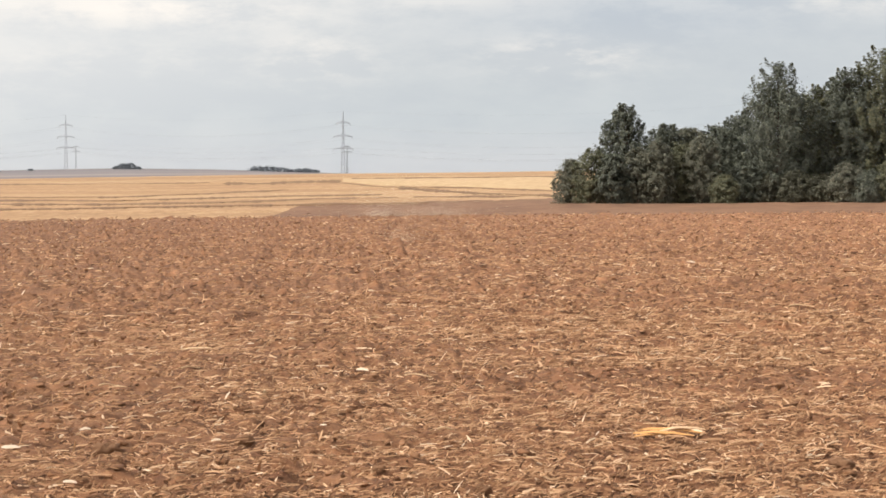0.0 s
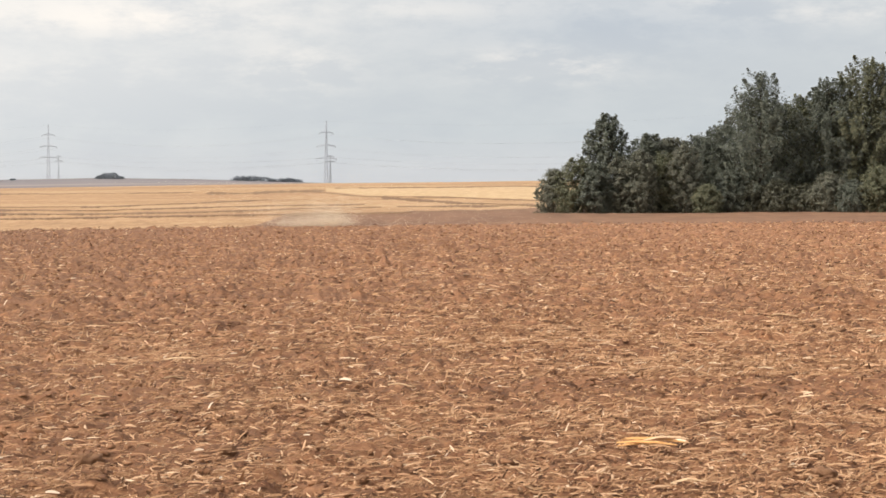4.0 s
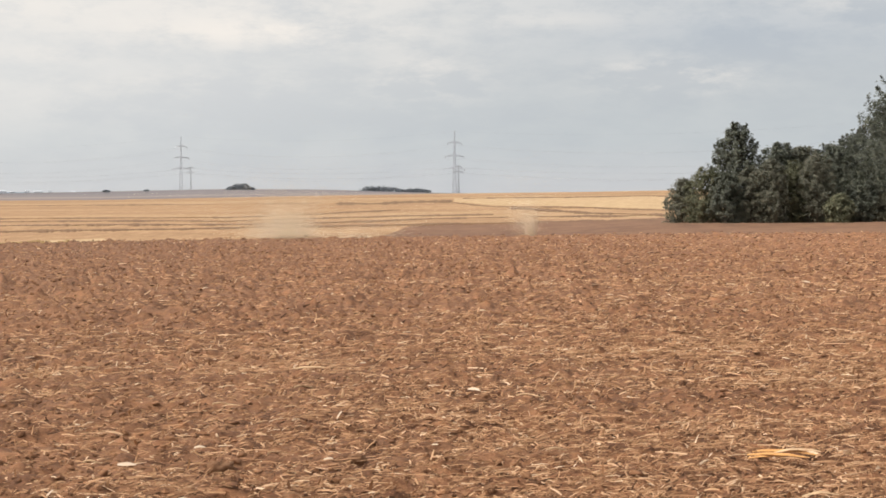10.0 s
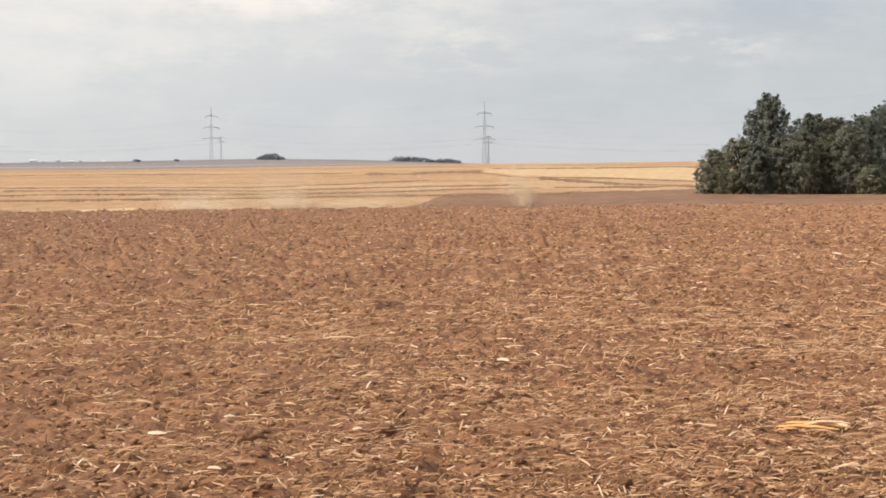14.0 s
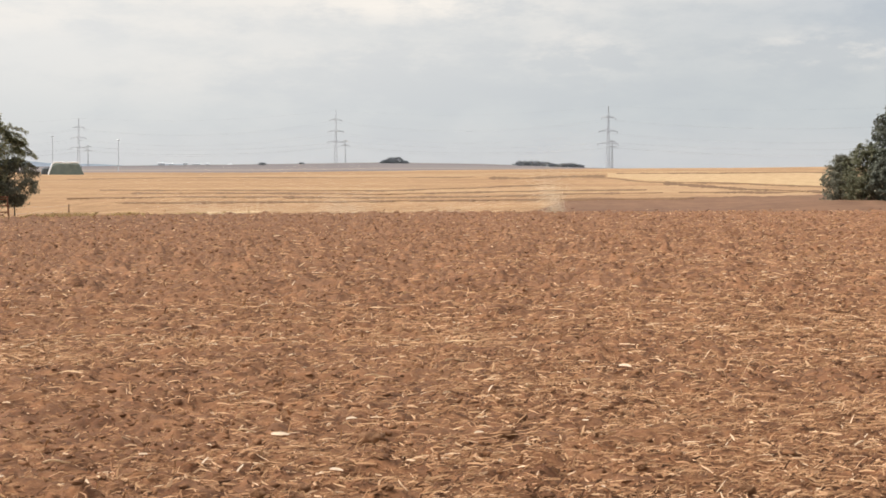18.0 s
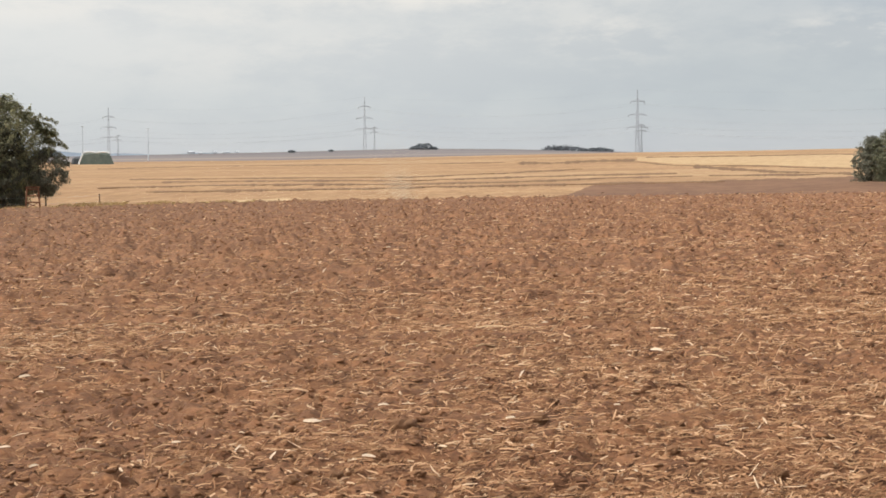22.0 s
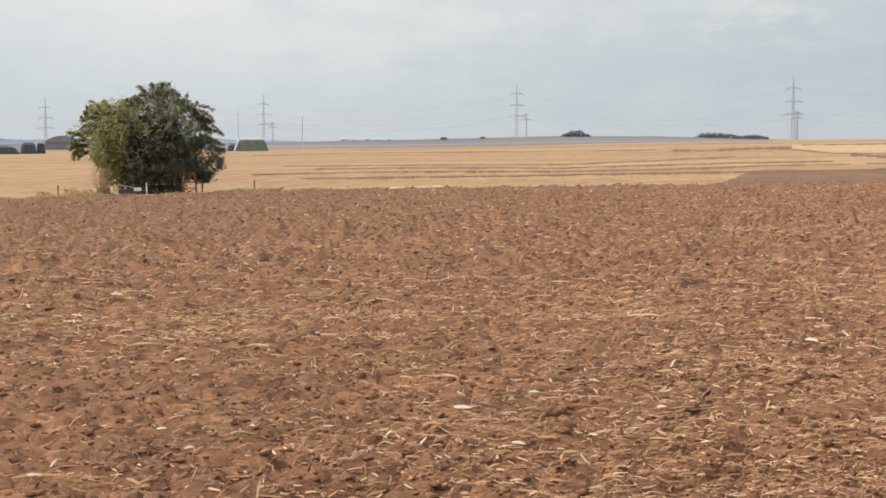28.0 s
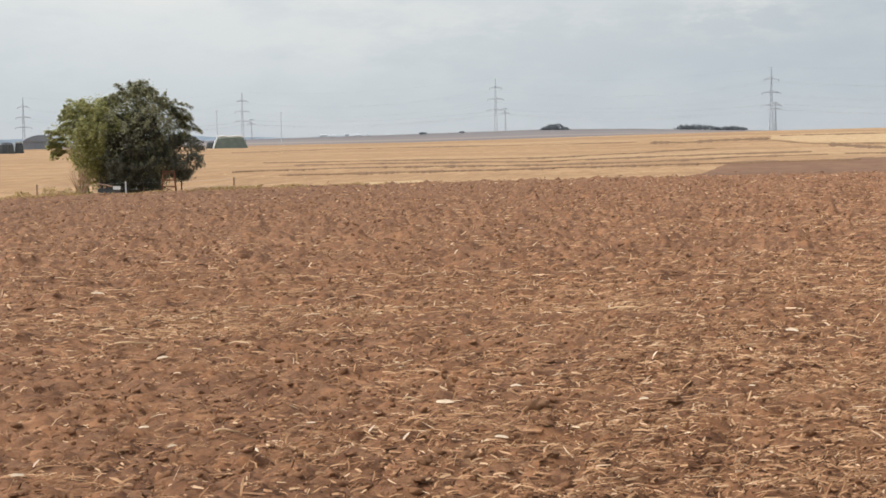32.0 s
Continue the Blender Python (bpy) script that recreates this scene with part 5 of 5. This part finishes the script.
def weeds():
    """Low weed clumps round the lone trees."""
    for k, (az, d, h, w, leaf, lab) in enumerate(((-22.2, 147, 0.7, 2.0, DRY_GRASS, "low tuft of dry pale grass"), (-21.9, 146, 0.6, 1.2, DRY_GRASS, "low tuft of dry pale grass"), (-18.0, 146.5, 0.35, 1.8, DRY_GRASS, "low tuft of dry pale grass"),
                                                  (-17.5, 147, 0.45, 1.6, DRY_GRASS, "low tuft of dry pale grass"), (-22.7, 148, 0.9, 1.9, DRY_GRASS, "low tuft of dry pale grass"), (-23.6, 149, 0.7, 2.0, DRY_GRASS, "low tuft of dry pale grass"), (-16.2, 147, 0.4, 1.5, DRY_GRASS, "low tuft of dry pale grass"))):
        x, y, z = at_heading(az, d)
        make_tree("weed_clump", lab, x, y, z, h, w, 0.02, "dome", leaf, 320 + k, 24, 30, 0.07, 0.012, "weeds", "weeds at the field edge", 70 * k)


weeds()


def far_town():
    """A few buildings on the horizon, paled by haze in their colour."""
    for k, (az, w, h) in enumerate(((-14.05, 14, 8.5), (-13.75, 9, 6), (-13.3, 8, 10), (-12.95, 16, 6.5), (-12.6, 7, 8), (-11.9, 10, 6))):
        x, y, z = at_heading(az, 3300)
        z = EYE[2] + 3300 * math.tan(radians(0.02))
        r = root("far_building", x, y, z - 6, -az)
        bm = bmesh.new()
        h *= 0.45
        box(bm, (-w / 2, -5, 0), (w / 2, 5, 6 + h))
        part("wall", bm, HAZY_WALL, r)
        bm = bmesh.new()
        v = [bm.verts.new(p) for p in ((-w * 0.53, -5.4, 6 + h), (w * 0.53, -5.4, 6 + h), (w * 0.53, 5.4, 6 + h), (-w * 0.53, 5.4, 6 + h), (-w * 0.5, 0, 8 + h), (w * 0.5, 0, 8 + h))]
        for f in ((3, 2, 1, 0), (0, 1, 5, 4), (2, 3, 4, 5), (1, 2, 5), (3, 0, 4)):
            bm.faces.new([v[i] for i in f])
        part("roof", bm, HAZY_WALL, r)
        tagged(r, "block building far off on the horizon, haze in its grey colour", "building", "buildings on the horizon")


far_town()


def twig_shrub():
    x, y, z = at_heading(-21.75, 148)
    r = root("dry_shrub", x, y, z)
    rng = np.random.default_rng(77)
    for k in range(64):
        bm = bmesh.new()
        a, s = rng.random() * 6.28, rng.uniform(0.3, 1.3)
        h = rng.uniform(1.2, 2.6)
        p = [(0.1 * math.cos(a), 0.1 * math.sin(a), -0.1), (s * 0.5 * math.cos(a), s * 0.5 * math.sin(a), h * 0.5), (s * math.cos(a + 0.2), s * math.sin(a + 0.2), h)]
        limb(bm, p, 0.02, 0.01, 4)
        part("twig", bm, TWIG, r)
    tagged(r, "bare reddish-brown dry shrub under the tree", "shrub")


twig_shrub()


def edge_grass():
    rng = np.random.default_rng(21)
    n = 9000
    az = rng.uniform(-26, -12, n)
    d = 143.2 + np.abs(rng.normal(0, 2.2, n)) + 0.6 * np.sin(az * 3)
    x, y = d * np.sin(np.radians(az)), d * np.cos(np.radians(az))
    z = land(x, y)
    h = rng.uniform(0.08, 0.38, n) * (0.5 + vnoise(az * 2, d * 0.2, 5))
    w = rng.uniform(0.04, 0.1, n)
    t = rng.random(n) * 3.14
    dx, dy = np.cos(t) * w, np.sin(t) * w
    v = np.stack([np.stack([x - dx, y - dy, z - 0.05], -1), np.stack([x + dx, y + dy, z - 0.05], -1), np.stack([x + rng.normal(0, 0.1, n), y + rng.normal(0, 0.1, n), z + h], -1)], 1).reshape(-1, 3)
    f = np.arange(n * 3).reshape(-1, 3)
    tagged(new("dry_grass", mesh_of("dry_grass", v, f, DRY_GRASS)), "dry pale grass along the field edge", "grass", kind="stuff")


edge_grass()


# ---- dust ----
def dust_puff(parent, seed, count, sx, sz, foot, mote):
    """A drifting cloud of fine motes, narrow at the foot and spreading upward."""
    rng = np.random.default_rng(seed)
    u = np.minimum(rng.exponential(0.4, count), 2.0)
    r = (foot + (1 - foot) * u) * sx
    drift = 0.5 * sx * rng.normal(0, 0.5)
    x = rng.normal(0, 0.5, count) * r + drift * u * u
    y = rng.normal(0, 0.5, count) * r * 0.7
    lump = vnoise(x / (0.55 * sx) + seed, u * 2.2, seed)
    keep = rng.random(count) < np.clip(lump * 1.1 + 0.1, 0.15, 1)
    x, y, u = x[keep], y[keep], u[keep]
    z = u * sz + np.abs(rng.normal(0, 0.1, len(u))) * sz
    n = len(x)
    s = mote * rng.uniform(0.5, 1.4, n)
    nrm = np.array((-0.45, -0.7, 0.5))[None] + rng.normal(0, 0.4, (n, 3))
    nrm /= np.linalg.norm(nrm, axis=1)[:, None]
    e1 = np.cross(nrm, rng.normal(0, 1, (n, 3)))
    e1 /= np.linalg.norm(e1, axis=1)[:, None]
    e2 = np.cross(nrm, e1)
    c = np.stack([x, y, z], -1)
    v = np.stack([c + s[:, None] * (math.cos(t) * e1 + math.sin(t) * e2) for t in (0.0, 2.094, 4.189)], 1).reshape(-1, 3)
    f = np.arange(n * 3).reshape(-1, 3)
    return part_mesh("dust_puff", mesh_of("dust_puff", v, f, DUST), parent)


# heading of each whirl by the second, its rise and the puffs in it
def dust_whirl(label, rows, puffs, seed, dist, thick=2.8):
    r = root("dust_whirl", 0, 0, 0)
    made = []
    for k, (count, sx, sz, foot, prow) in enumerate(puffs):
        made.append((dust_puff(r, seed + k, int(count * thick * 0.9), sx, sz, foot, 0.0132 if dist > 100 else 0.0065), prow))
    tagged(r, label, "dust cloud", "dust clouds over the field")
    return r, rows, made, dist


def place(az, dist, sink):
    x, y, z = at_heading(az, dist)
    return pose(x, y, z - sink, 0, 0, -az)


WHIRLS = [
    # the whirl that starts the clip, then widens and drifts
    dust_whirl("pale drifting dust raised off the dry field", [(0, 1.8, 0.4), (0.7, 1.6, 0.2), (1.5, 1.25, 0), (2.2, 1.24, 0), (3.5, 0.9, 0), (5.5, -1.5, 0), (6, -1.95, 0), (7, -2.9, 0), (8, -4.1, 0), (9, -4.7, 0), (10, -5.0, 0), (12, -5.5, 0), (14, -6.8, 0), (17, -8.8, 0.5), (20, -10.2, 2.2), (22, -10.8, 3.6), (24.5, -11.6, 5.0), (28, -14, 6), (32, -15, 7)],
               [(7000, 3.0, 2.2, 0.5, [(0, -0.6, -3.0), (1, -0.4, -1.2), (2.2, 0, 0), (6, 0, 0), (10, 0, 0), (14, 1.5, 0), (32, 4, 0)]),
                (5600, 5.0, 1.7, 0.5, [(0, 0, -3.2), (2.5, 0, -2.2), (4, -2, 0), (7, -2, 0), (10, -1.2, 0), (14, -5, 0), (32, -8, 0)]),
                (5200, 5.2, 1.5, 0.6, [(0, 0, -3.2), (3, 0, -2.6), (6, 1.5, 0), (9, 3.0, -0.3), (14, 7, 0), (32, 10, 0)]),
                (9000, 7.0, 4.6, 0.3, [(0, 0, -5.5), (6, 0, -5), (8, -0.3, -1.6), (9, -0.4, -0.2), (10, -0.5, 0), (12, -1.5, -1.8), (14, -2, -2.6), (32, -4, -3)])], 501, 139, 6.4),
    # the narrow whirl that stands long in one place
    dust_whirl("narrow pale dust whirl spreading upward", [(0, 2.0, 5.5), (3.5, 2.1, 5.2), (5.5, 2.3, 0.4), (7, 2.4, 0), (10, 2.65, 0), (13, 1.95, 0), (14, 1.6, 0.0), (17, -0.35, 0.1), (20, -3.9, 0.7), (23, -8.65, 0.2), (24.5, -10.6, 2.4), (28, -14, 3.2), (32, -16, 6)],
               [(4600, 1.5, 2.2, 0.25, [(0, 0, 0), (10, 0.1, 0), (17, -0.2, 0), (20, 0, -0.5), (23, 0, -1.3), (32, 0, -1.5)]),
                (3400, 2.2, 3.6, 0.3, [(0, 0, -1.5), (6, 0, -1.2), (8, -0.1, 0), (17, -0.4, 0), (32, -0.5, 0)]),
                (2200, 3.2, 4.4, 0.5, [(0, 0, -3), (7, 0, -2.5), (10, -0.4, 0.4), (17, -1.2, 0.6), (32, -1.5, 0)])], 521, 137, 3.5),
    # a low haze already drifting off when the clip begins
    dust_whirl("thin low dust haze over the field", [(0, 3.2, 0), (2, 4.2, 0.3), (3.5, 5.0, 1.5), (6, 6.2, 5), (32, 6.5, 6)],
               [(4200, 4.6, 2.4, 0.7, [(0, 0, 0), (6, 0.8, 0), (32, 1, 0)]),
                (3000, 3.6, 2.0, 0.7, [(0, -5.0, 0), (6, -4, 0), (32, -4, 0)])], 541, 152),
    # a faint puff on the nearer soil
    dust_whirl("faint small dust puff over the tilled soil", [(0, 2.15, 0), (0.8, 2.6, 0), (2, 3.4, 0.8), (5.5, 3.6, 2.5), (6.9, 1.9, 2.0), (7.5, 2.05, 0.0), (8, 2.3, 0.1), (9, 2.6, 1.2), (32, 3, 3)],
               [(1000, 1.1, 1.0, 0.6, [(0, 0, 0), (32, 0.2, 0)])], 551, 62),
]


def motions():
    for r, rows, made, dist in WHIRLS:
        walk(r, [(t, place(az, dist, sink)) for t, az, sink in rows])
        for ob, prow in made:
            walk(ob, [(t, pose(x, 0, z, 0, 0, 0)) for t, x, z in prow])


motions()
